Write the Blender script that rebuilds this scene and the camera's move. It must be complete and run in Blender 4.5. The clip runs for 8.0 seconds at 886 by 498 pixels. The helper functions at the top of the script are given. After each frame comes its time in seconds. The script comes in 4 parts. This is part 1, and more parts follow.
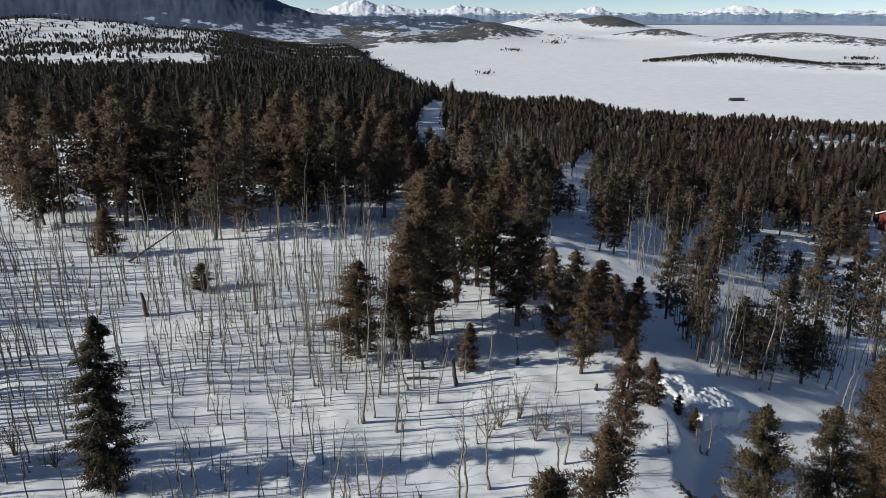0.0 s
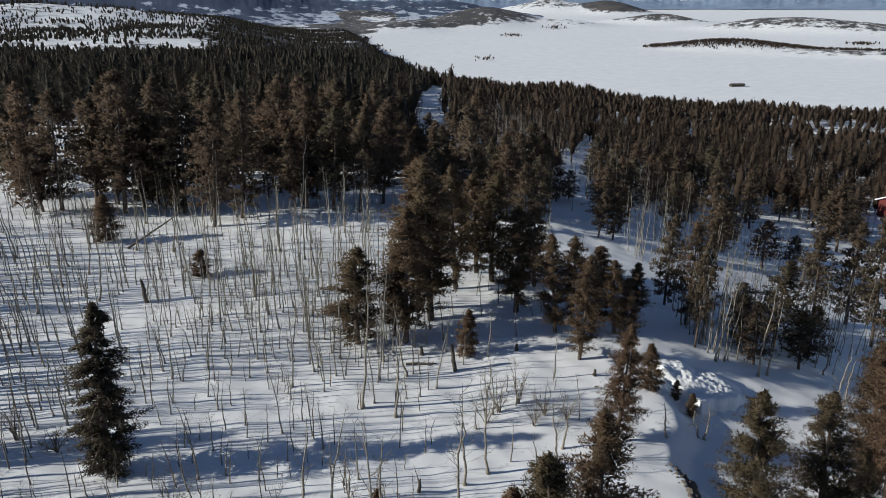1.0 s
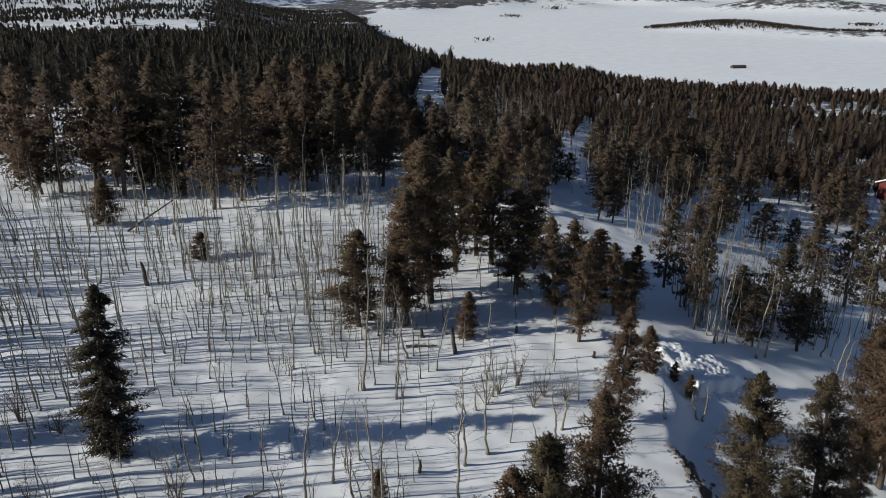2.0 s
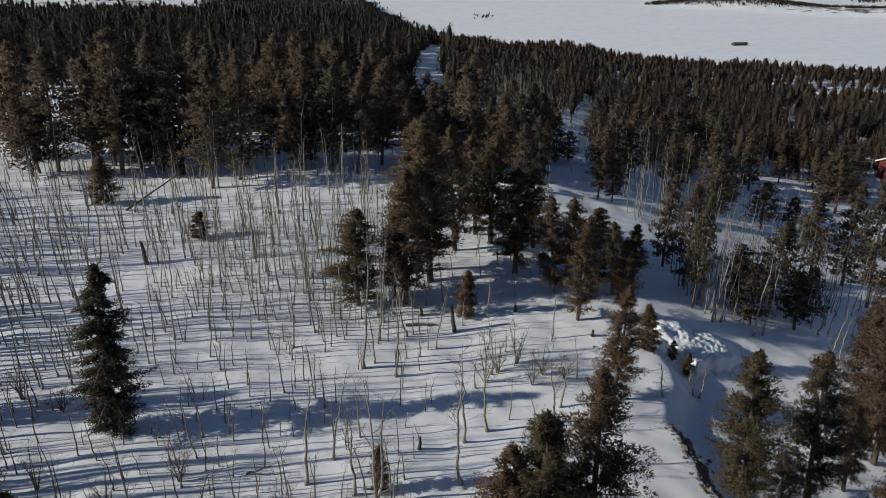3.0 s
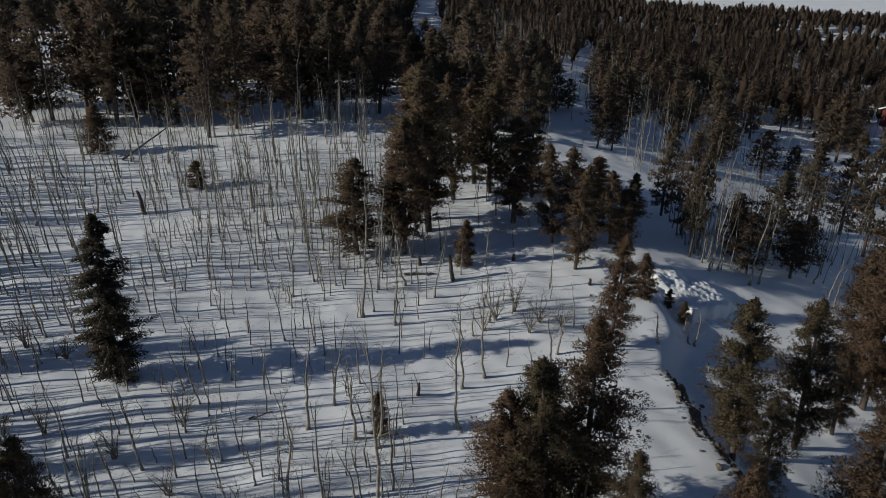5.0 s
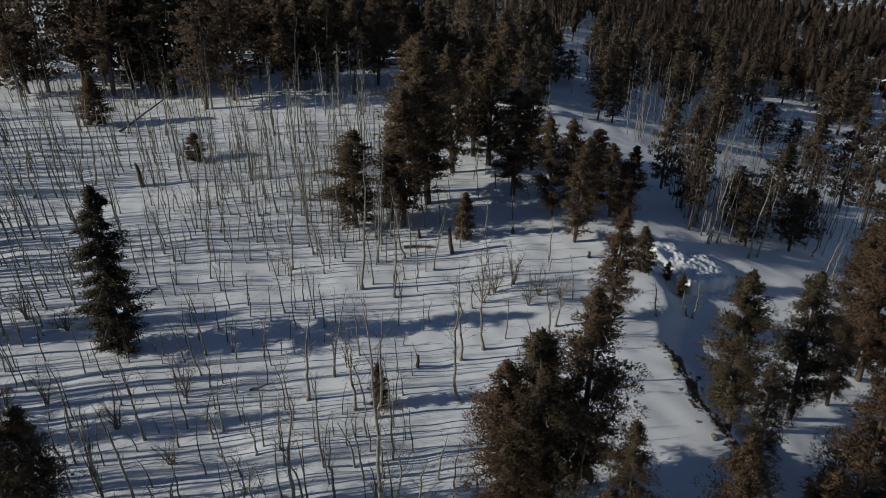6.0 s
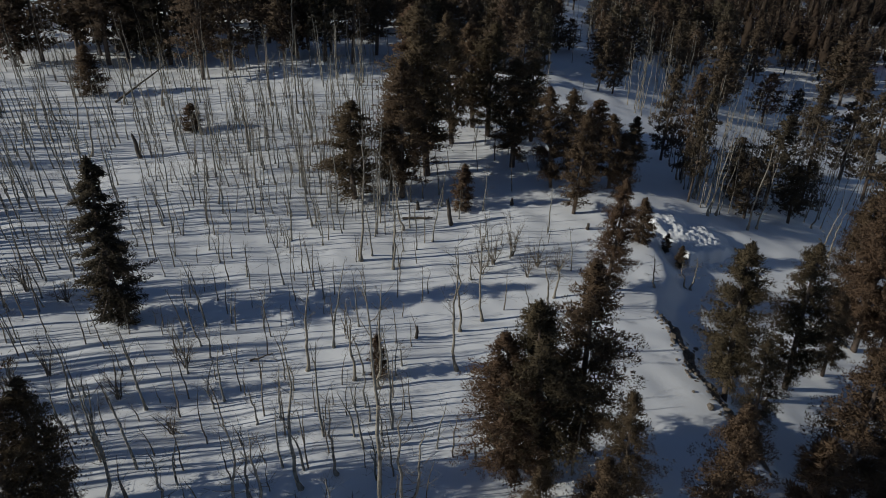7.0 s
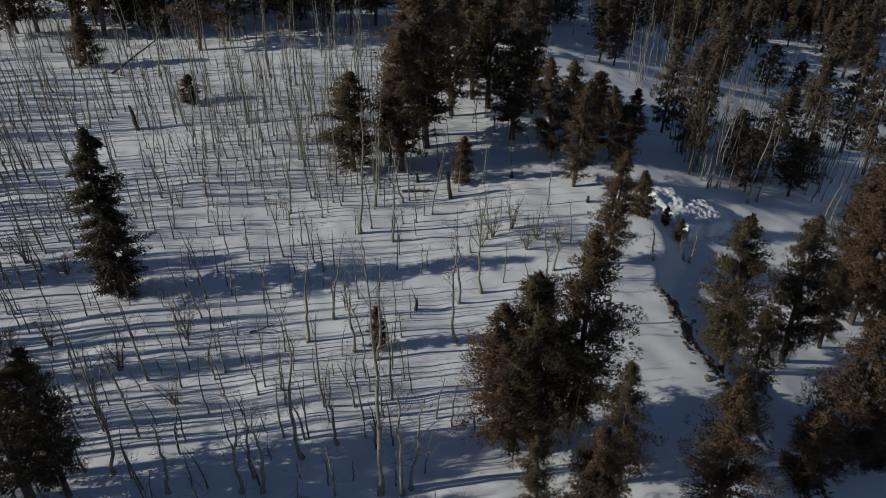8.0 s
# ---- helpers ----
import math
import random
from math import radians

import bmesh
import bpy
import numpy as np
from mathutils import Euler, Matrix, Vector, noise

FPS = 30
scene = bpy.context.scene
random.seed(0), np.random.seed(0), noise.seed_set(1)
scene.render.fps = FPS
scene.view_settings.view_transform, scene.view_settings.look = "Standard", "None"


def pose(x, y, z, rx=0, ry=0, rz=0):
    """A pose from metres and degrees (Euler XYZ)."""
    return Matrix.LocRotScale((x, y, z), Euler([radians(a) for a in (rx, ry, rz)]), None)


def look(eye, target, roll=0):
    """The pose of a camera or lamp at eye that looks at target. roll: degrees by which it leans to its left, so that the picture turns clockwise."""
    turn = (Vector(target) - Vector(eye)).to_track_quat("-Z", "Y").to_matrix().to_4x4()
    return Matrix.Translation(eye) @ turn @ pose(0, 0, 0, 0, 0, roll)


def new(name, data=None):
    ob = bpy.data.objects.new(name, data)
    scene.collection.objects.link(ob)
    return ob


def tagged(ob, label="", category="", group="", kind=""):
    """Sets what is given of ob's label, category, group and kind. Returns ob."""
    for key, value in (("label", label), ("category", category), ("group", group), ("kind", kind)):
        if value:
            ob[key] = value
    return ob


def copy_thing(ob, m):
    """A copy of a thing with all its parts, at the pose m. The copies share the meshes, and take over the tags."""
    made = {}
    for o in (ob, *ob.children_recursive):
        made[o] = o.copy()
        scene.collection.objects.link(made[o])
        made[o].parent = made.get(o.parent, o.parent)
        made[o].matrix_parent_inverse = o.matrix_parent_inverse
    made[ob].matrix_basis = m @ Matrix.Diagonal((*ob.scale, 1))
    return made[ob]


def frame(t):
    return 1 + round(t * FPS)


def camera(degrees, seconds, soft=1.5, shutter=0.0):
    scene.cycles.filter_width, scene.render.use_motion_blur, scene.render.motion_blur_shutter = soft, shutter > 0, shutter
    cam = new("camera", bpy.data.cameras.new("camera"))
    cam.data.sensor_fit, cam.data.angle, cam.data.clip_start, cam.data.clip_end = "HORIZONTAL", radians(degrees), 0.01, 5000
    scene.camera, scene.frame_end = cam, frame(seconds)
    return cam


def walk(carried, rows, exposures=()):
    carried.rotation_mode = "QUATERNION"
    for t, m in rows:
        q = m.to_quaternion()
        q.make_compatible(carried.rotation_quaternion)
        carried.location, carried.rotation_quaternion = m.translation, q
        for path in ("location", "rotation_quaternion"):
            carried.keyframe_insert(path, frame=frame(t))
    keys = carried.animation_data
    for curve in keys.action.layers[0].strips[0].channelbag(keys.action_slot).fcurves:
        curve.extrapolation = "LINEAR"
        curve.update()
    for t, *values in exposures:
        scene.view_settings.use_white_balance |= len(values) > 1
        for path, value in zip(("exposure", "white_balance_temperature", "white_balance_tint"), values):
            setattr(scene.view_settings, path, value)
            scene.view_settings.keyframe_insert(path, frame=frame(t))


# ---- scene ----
# The drone hovers 24 m above the snow, sinks back by a hand's width and tilts downwards: seconds, place, tilt, lean, turn.
PATH = ((0.0, 0.00, 0.00, 24.00, -19.00, -0.04, 0.00), (0.5, 0.03, -0.02, 24.00, -19.48, -0.05, -0.02), (1.0, 0.03, -0.04, 24.00, -20.15, -0.06, -0.05),
        (1.5, 0.01, -0.06, 24.00, -20.85, -0.06, -0.07), (3.0, -0.05, -0.10, 24.02, -23.42, -0.04, -0.20), (3.5, -0.05, -0.11, 24.02, -24.41, -0.05, -0.24),
        (4.0, -0.04, -0.11, 24.02, -25.43, -0.04, -0.27), (4.5, -0.02, -0.12, 24.00, -26.55, -0.06, -0.29), (6.0, 0.00, -0.15, 23.94, -29.95, 0.00, -0.36),
        (6.5, 0.00, -0.14, 23.92, -31.15, 0.05, -0.42), (7.0, 0.01, -0.14, 23.91, -32.34, 0.07, -0.46), (7.5, 0.02, -0.15, 23.89, -33.51, 0.09, -0.48),
        (8.0, 0.03, -0.18, 23.84, -34.57, 0.13, -0.49))
EXPOSURE = tuple((t, stops, 6350, 6.5) for t, stops in ((0.0, 0.24), (1.5, 0.17), (3.0, -0.07), (3.5, -0.15), (4.5, -0.33), (6.5, -0.46), (8.0, -0.50)))
cam = camera(66.85, 8.0, 0.88)
walk(cam, [(t, pose(x, y, z, 90 + tilt, 0, turn) @ pose(0, 0, 0, 0, 0, lean)) for t, x, y, z, tilt, lean, turn in PATH], EXPOSURE)

# ---- light ----
SUN_WAY = (-0.987, -0.160)          # towards the sun, seen from above
SUN_HEIGHT = radians(24)
world = bpy.data.worlds.new("sky")
scene.world = world
world.use_nodes = True
sky = world.node_tree.nodes.new("ShaderNodeTexSky")
sky.sky_type = "NISHITA"
sky.sun_disc = False
sky.sun_elevation = SUN_HEIGHT
sky.sun_rotation = math.atan2(SUN_WAY[0], SUN_WAY[1])
sky.altitude = 2900
sky.air_density, sky.dust_density, sky.ozone_density = 0.7, 0.1, 1.5
background = world.node_tree.nodes["Background"]
background.inputs["Strength"].default_value = 0.088
tint = world.node_tree.nodes.new("ShaderNodeVectorMath")
tint.operation = "MULTIPLY"
tint.inputs[1].default_value = (1.02, 0.97, 0.97)
world.node_tree.links.new(sky.outputs["Color"], tint.inputs[0])
world.node_tree.links.new(tint.outputs["Vector"], background.inputs["Color"])
sun = new("sun", bpy.data.lights.new("sun", "SUN"))
sun.data.energy, sun.data.angle, sun.data.color = 4.35, radians(0.53), (1.0, 0.94, 0.84)
sun.matrix_world = look((SUN_WAY[0] * math.cos(SUN_HEIGHT) * 100, SUN_WAY[1] * math.cos(SUN_HEIGHT) * 100, math.sin(SUN_HEIGHT) * 100), (0, 0, 0))


# ---- the lie of the land ----
def soft(v, width):
    """A rounded max(v, 0)."""
    return width * np.logaddexp(0, np.asarray(v, float) / width)


def ease(a, b, v):
    s = np.clip((np.asarray(v, float) - a) / (b - a), 0, 1)
    return s * s * (3 - 2 * s)


def wave(x, y, size, seed=0):
    """Gentle unevenness between about -1 and 1."""
    total = 0
    for k in range(5):
        a = 1.3 + 2.399 * k + seed * 0.7
        f = 2 * math.pi / size * (0.75 + 0.17 * k)
        total = total + np.sin((x * math.cos(a) + y * math.sin(a)) * f + 1.7 * k * k + seed + 0.8 * np.sin((x * math.sin(a) - y * math.cos(a)) * f * 0.37))
    return total / 3.2


def line_distance(x, y, points):
    """How far each place lies from a broken line."""
    best = np.full(np.shape(np.asarray(x, float) + np.asarray(y, float)), 1e9)
    for (ax, ay), (bx, by) in zip(points, points[1:]):
        u = np.clip(((x - ax) * (bx - ax) + (y - ay) * (by - ay)) / ((bx - ax) ** 2 + (by - ay) ** 2), 0, 1)
        best = np.minimum(best, np.hypot(x - ax - u * (bx - ax), y - ay - u * (by - ay)))
    return best


ROAD = ((90.0, 62.0), (50.0, 50.0), (36.0, 48.0), (29.4, 46.2), (24.5, 44.4), (20.4, 43.4), (18.4, 46.5), (18.2, 52.5), (18.8, 58.0), (19.5, 64.0), (18.5, 73.0), (14.5, 88.0), (9.0, 105.0), (3.0, 130.0), (-3.5, 165.0), (-4.0, 215), (-1, 260), (4, 320), (-4, 430))
# Hills: bearing, distance, height, half width of bearing, half depth, brush cover.
HILLS = ((-30, 1550, 40, 11, 300, 0.0), (-17, 2000, 12, 6, 320, 0.0), (-8, 2500, 6, 5, 300, 0.0), (-24, 1020, 7, 6, 100, 0.0),
         (2.6, 3000, 62, 3.4, 220, 0.68), (5.4, 3020, 30, 2.4, 170, 0.66), (9.8, 2980, 26, 2.8, 110, 0.50), (-3.0, 2800, 30, 3.0, 240, 0.54),
         (16.8, 3230, 40, 3.4, 110, 0.62), (25.0, 2850, 40, 4.6, 160, 0.60), (30.5, 2800, 26, 4.4, 140, 0.58),
         (22.5, 1950, 22, 4.5, 70, 0.5), (33.0, 1850, 15, 7.0, 70, 0.58), (8.6, 4100, 70, 3.6, 180, 0.53), (13.6, 4000, 58, 2.2, 140, 0.80), (-6.0, 3450, 44, 6.0, 200, 0.55))


def brow_distance(x, y):
    """How far a place lies beyond the edge where the bench drops to the valley."""
    right = (0.75 * soft(x - 20, 15) + (y - 470)) / 1.25
    left = 1.6 * ((x + 12) * 0.987 + (y - 540) * 0.163)
    return right - soft(right - left, 10)


def bank_line(y):
    """Where the snow bank breaks off towards the lower track."""
    return 13.0 + 0.16 * (31.5 - y) + 0.62 * soft(y - 31.8, 0.5) - 0.46 * soft(y - 36.5, 0.8) + 0.16 * np.sin(y * 1.1) + 0.10 * np.sin(y * 2.7 + 1)


def ground_height(x, y):
    """The height of the snow at a place."""
    x, y = np.asarray(x, float), np.asarray(y, float)
    r = np.hypot(x, y)
    bearing = np.degrees(np.arctan2(x, np.maximum(y, 1e-6)))
    bench = -21 * (1 - np.exp(-soft(x - 17, 4.5) / 56)) - (0.036 + 0.037 * ease(-70, 0, x) * (1 - ease(10, 85, x))) * (soft(y - 90, 15) - soft(y - 620, 40))
    bench = bench + 0.35 * wave(x, y, 34) * ease(5, 60, r) + (0.10 * wave(x, y, 9, 3) + 0.045 * wave(x, y, 2.7, 8)) * (r < 300) + 1.8 * wave(x, y, 170, 5) * ease(90, 260, r) + 3 * wave(x, y, 620, 2) * ease(480, 900, r)
    bench = bench - 0.016 * soft(r - 700, 60) * ease(-21, -12, bearing) - 24 * ease(430, 1000, r) * ease(-19, -9, bearing)
    brow = brow_distance(x, y)
    slope = bench - 0.45 * soft(brow, 14)
    valley = -100 + 92 * np.clip((r - 700) / 3900, 0, 2) ** 2 + 0.8 * wave(x, y, 500, 4)
    z = valley + soft(slope - valley, 4)
    for az, far, high, wide, deep, brush in HILLS:
        z = z + high * np.exp(-((bearing - az) / wide) ** 2 - ((r - far) / deep) ** 2) * (1 + 0.10 * wave(x, y, 260, az)) * (y > 0)
    gap = line_distance(x, y, ROAD)
    z = z - 0.16 * (1 - ease(1.8, 3.8, gap)) * (r < 480)
    z = z - 1.1 * ease(-0.2, 1.7, x - bank_line(y)) * (1 - ease(6, 16, x - bank_line(y))) * ease(4, 14, y) * (1 - ease(39, 46, y))
    return z


def height_at(x, y):
    return float(ground_height(x, y))


# ---- materials ----
def material(name, rough=0.8):
    m = bpy.data.materials.new(name)
    m.use_nodes = True
    n, l = m.node_tree.nodes, m.node_tree.links
    b = n["Principled BSDF"]
    b.inputs["Roughness"].default_value = rough
    return m, n, l, b


def noise_node(n, l, scale, detail=4, coords=None, rough=0.55):
    t = n.new("ShaderNodeTexNoise")
    t.inputs["Scale"].default_value, t.inputs["Detail"].default_value, t.inputs["Roughness"].default_value = scale, detail, rough
    if coords is not None:
        l.new(coords, t.inputs["Vector"])
    return t.outputs["Fac"]


def ramp(n, l, fac, *stops):
    r = n.new("ShaderNodeValToRGB")
    while len(r.color_ramp.elements) < len(stops):
        r.color_ramp.elements.new(0.5)
    for e, (at, c) in zip(r.color_ramp.elements, stops):
        e.position, e.color = at, (*c, 1) if len(c) == 3 else c
    l.new(fac, r.inputs["Fac"])
    return r.outputs["Color"]


def mix(n, l, fac, a, b):
    m = n.new("ShaderNodeMix")
    m.data_type = "RGBA"
    for socket, v in ((m.inputs[0], fac), (m.inputs[6], a), (m.inputs[7], b)):
        if isinstance(v, (int, float)):
            socket.default_value = v
        elif isinstance(v, tuple):
            socket.default_value = (*v, 1)
        else:
            l.new(v, socket)
    return m.outputs[2]


def sums(n, l, kind, a, b):
    m = n.new("ShaderNodeMath")
    m.operation = kind
    for socket, v in zip(m.inputs, (a, b)):
        if isinstance(v, (int, float)):
            socket.default_value = v
        else:
            l.new(v, socket)
    return m.outputs[0]


def bump(n, l, b, height, strength, distance):
    k = n.new("ShaderNodeBump")
    k.inputs["Strength"].default_value, k.inputs["Distance"].default_value = strength, distance
    l.new(height, k.inputs["Height"])
    l.new(k.outputs["Normal"], b.inputs["Normal"])


def place(n):
    return n.new("ShaderNodeTexCoord").outputs["Object"]


def snow_ground():
    m, n, l, b = material("snow", 0.75)
    p = place(n)
    broad, fine = noise_node(n, l, 0.05, 5, p), noise_node(n, l, 0.9, 6, p)
    snow = ramp(n, l, broad, (0.3, (0.74, 0.76, 0.79)), (0.7, (0.84, 0.85, 0.86)))
    litter = ramp(n, l, noise_node(n, l, 2.6, 8, p, 0.75), (0.70, (0, 0, 0)), (0.80, (1, 1, 1)))
    snow = mix(n, l, sums(n, l, "MULTIPLY", litter, 0.35), snow, (0.42, 0.36, 0.28))
    cover = n.new("ShaderNodeAttribute")
    cover.attribute_name = "cover"
    speck = sums(n, l, "ADD", sums(n, l, "MULTIPLY", noise_node(n, l, 0.030, 9, p, 0.72), 1.0), sums(n, l, "SUBTRACT", cover.outputs["Fac"], 0.98))
    woods = ramp(n, l, speck, (0.0, (0, 0, 0)), (0.10, (1, 1, 1)))
    brush = ramp(n, l, noise_node(n, l, 0.012, 6, p), (0.35, (0.045, 0.052, 0.058)), (0.65, (0.12, 0.105, 0.095)))
    soil = n.new("ShaderNodeAttribute")
    soil.attribute_name = "soil"
    bare = ramp(n, l, sums(n, l, "ADD", soil.outputs["Fac"], sums(n, l, "MULTIPLY", noise_node(n, l, 2.2, 7, p, 0.7), 0.9)), (0.80, (0, 0, 0)), (0.95, (1, 1, 1)))
    earth = ramp(n, l, noise_node(n, l, 5.0, 6, p), (0.35, (0.045, 0.036, 0.028)), (0.65, (0.15, 0.115, 0.08)))
    l.new(mix(n, l, bare, mix(n, l, woods, snow, brush), earth), b.inputs["Base Color"])
    b.inputs["Specular IOR Level"].default_value = 0.25
    height = sums(n, l, "ADD", fine, sums(n, l, "MULTIPLY", noise_node(n, l, 9, 3, p), 0.25))
    bump(n, l, b, height, 0.35, 0.05)
    return m


def needles(name, dark, light, warm, in_woods=False):
    m, n, l, b = material(name, 0.75)
    leaf = n.new("ShaderNodeNewGeometry").outputs["Random Per Island"]
    tree = n.new("ShaderNodeObjectInfo").outputs["Random"]
    if in_woods:
        each = n.new("ShaderNodeAttribute")
        each.attribute_name = "tree"
        tree = each.outputs["Fac"]
    green = mix(n, l, leaf, dark, light)
    l.new(mix(n, l, sums(n, l, "MULTIPLY", tree, 0.9), green, warm), b.inputs["Base Color"])
    b.inputs["Specular IOR Level"].default_value = 0.2
    # needles let some light through
    thin, both = n.new("ShaderNodeBsdfTranslucent"), n.new("ShaderNodeMixShader")
    both.inputs["Fac"].default_value = 0.42
    l.new(b.inputs["Base Color"].links[0].from_socket, thin.inputs["Color"])
    l.new(b.outputs["BSDF"], both.inputs[1])
    l.new(thin.outputs["BSDF"], both.inputs[2])
    l.new(both.outputs["Shader"], n["Material Output"].inputs["Surface"])
    return m


def bark(name, low, high, scar=None, size=6.0):
    m, n, l, b = material(name, 0.85)
    p = place(n)
    grain = noise_node(n, l, size, 6, p)
    colour = ramp(n, l, grain, (0.3, low), (0.7, high))
    if scar:
        w = n.new("ShaderNodeTexNoise")
        w.inputs["Scale"].default_value, w.inputs["Detail"].default_value = 3.2, 5
        l.new(p, w.inputs["Vector"])
        colour = mix(n, l, ramp(n, l, w.outputs["Fac"], (0.58, (0, 0, 0)), (0.66, (1, 1, 1))), colour, scar)
    l.new(colour, b.inputs["Base Color"])
    bump(n, l, b, grain, 0.5, 0.03)
    return m


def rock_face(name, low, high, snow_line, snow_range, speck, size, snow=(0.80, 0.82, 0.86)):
    """Far mountains: timber and rock below, snow above, with distance haze in the given colours."""
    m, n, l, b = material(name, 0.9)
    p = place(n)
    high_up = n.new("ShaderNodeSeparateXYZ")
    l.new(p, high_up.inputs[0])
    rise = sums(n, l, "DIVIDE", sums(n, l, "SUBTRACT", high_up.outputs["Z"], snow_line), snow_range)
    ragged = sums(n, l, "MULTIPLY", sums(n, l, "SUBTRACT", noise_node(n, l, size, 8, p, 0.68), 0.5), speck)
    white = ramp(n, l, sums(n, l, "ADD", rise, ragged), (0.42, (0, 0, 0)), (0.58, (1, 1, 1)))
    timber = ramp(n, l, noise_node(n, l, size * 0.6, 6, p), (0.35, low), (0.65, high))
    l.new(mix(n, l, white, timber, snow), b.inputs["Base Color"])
    return m


SNOW = snow_ground()
PINE_NEEDLES = needles("pine_needles", (0.096, 0.078, 0.051), (0.142, 0.110, 0.067), (0.155, 0.098, 0.066))
FOREST_NEEDLES = needles("forest_needles", (0.074, 0.065, 0.047), (0.116, 0.096, 0.065), (0.136, 0.092, 0.066))
SPRUCE_NEEDLES = needles("spruce_needles", (0.058, 0.050, 0.036), (0.098, 0.083, 0.058), (0.086, 0.066, 0.047))
WOODS_NEEDLES = needles("woods_needles", (0.034, 0.034, 0.026), (0.054, 0.050, 0.036), (0.078, 0.052, 0.037), True)
BARK = bark("pine_bark", (0.05, 0.04, 0.032), (0.14, 0.10, 0.075))
ASPEN_BARK = bark("aspen_bark", (0.15, 0.13, 0.10), (0.38, 0.34, 0.275), (0.07, 0.06, 0.05), 9.0)
TWIG = bark("aspen_twig", (0.10, 0.083, 0.062), (0.24, 0.20, 0.155))
SLIM_BARK = bark("slim_aspen_bark", (0.15, 0.14, 0.118), (0.35, 0.33, 0.28), (0.055, 0.05, 0.043), 7.0)
GROVE_BARK = bark("grove_bark", (0.17, 0.152, 0.122), (0.37, 0.335, 0.275), (0.08, 0.07, 0.06), 9.0)
DEADWOOD = bark("dead_wood", (0.03, 0.025, 0.022), (0.11, 0.09, 0.07))
STONE = bark("bank_stone", (0.07, 0.06, 0.05), (0.24, 0.20, 0.16), None, 4.0)
RED_PAINT = bark("red_siding", (0.10, 0.020, 0.018), (0.17, 0.032, 0.027), None, 3.0)
TRIM_PAINT = bark("pale_trim", (0.5, 0.5, 0.5), (0.7, 0.7, 0.7), None, 3.0)
GLASS, _n, _l, _b = material("window_glass", 0.08)
_b.inputs["Base Color"].default_value = (0.03, 0.035, 0.04, 1)
# The pale blue of the lower slopes is distance haze put into the colour.
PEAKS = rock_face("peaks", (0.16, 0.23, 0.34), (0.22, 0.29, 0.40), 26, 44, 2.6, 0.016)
# Haze painted in: timber tinted blue, snow patches dimmed to blue-grey.
HAZE_BLUE_RANGE = rock_face("haze_blue_range", (0.032, 0.052, 0.100), (0.052, 0.076, 0.130), 40, -170, 3.6, 0.014, (0.48, 0.53, 0.62))


# ---- building meshes ----
def mesh_of(name, verts, tris, mat, quads=None):
    """One mesh from arrays of corners, triangles and four-sided faces."""
    verts = np.asarray(verts, np.float32).reshape(-1, 3)
    tris = np.asarray(tris, np.int32).reshape(-1, 3)
    quads = np.zeros((0, 4), np.int32) if quads is None else np.asarray(quads, np.int32).reshape(-1, 4)
    me = bpy.data.meshes.new(name)
    me.vertices.add(len(verts))
    me.vertices.foreach_set("co", verts.ravel())
    me.loops.add(tris.size + quads.size)
    me.loops.foreach_set("vertex_index", np.concatenate([tris.ravel(), quads.ravel()]))
    me.polygons.add(len(tris) + len(quads))
    me.polygons.foreach_set("loop_start", np.concatenate([np.arange(len(tris)) * 3, tris.size + np.arange(len(quads)) * 4]).astype(np.int32))
    me.update(calc_edges=True)
    me.validate()
    me.materials.append(mat)
    return me


def part(name, me, parent, label=""):
    ob = new(name, me)
    ob.parent = parent
    return tagged(ob, label)


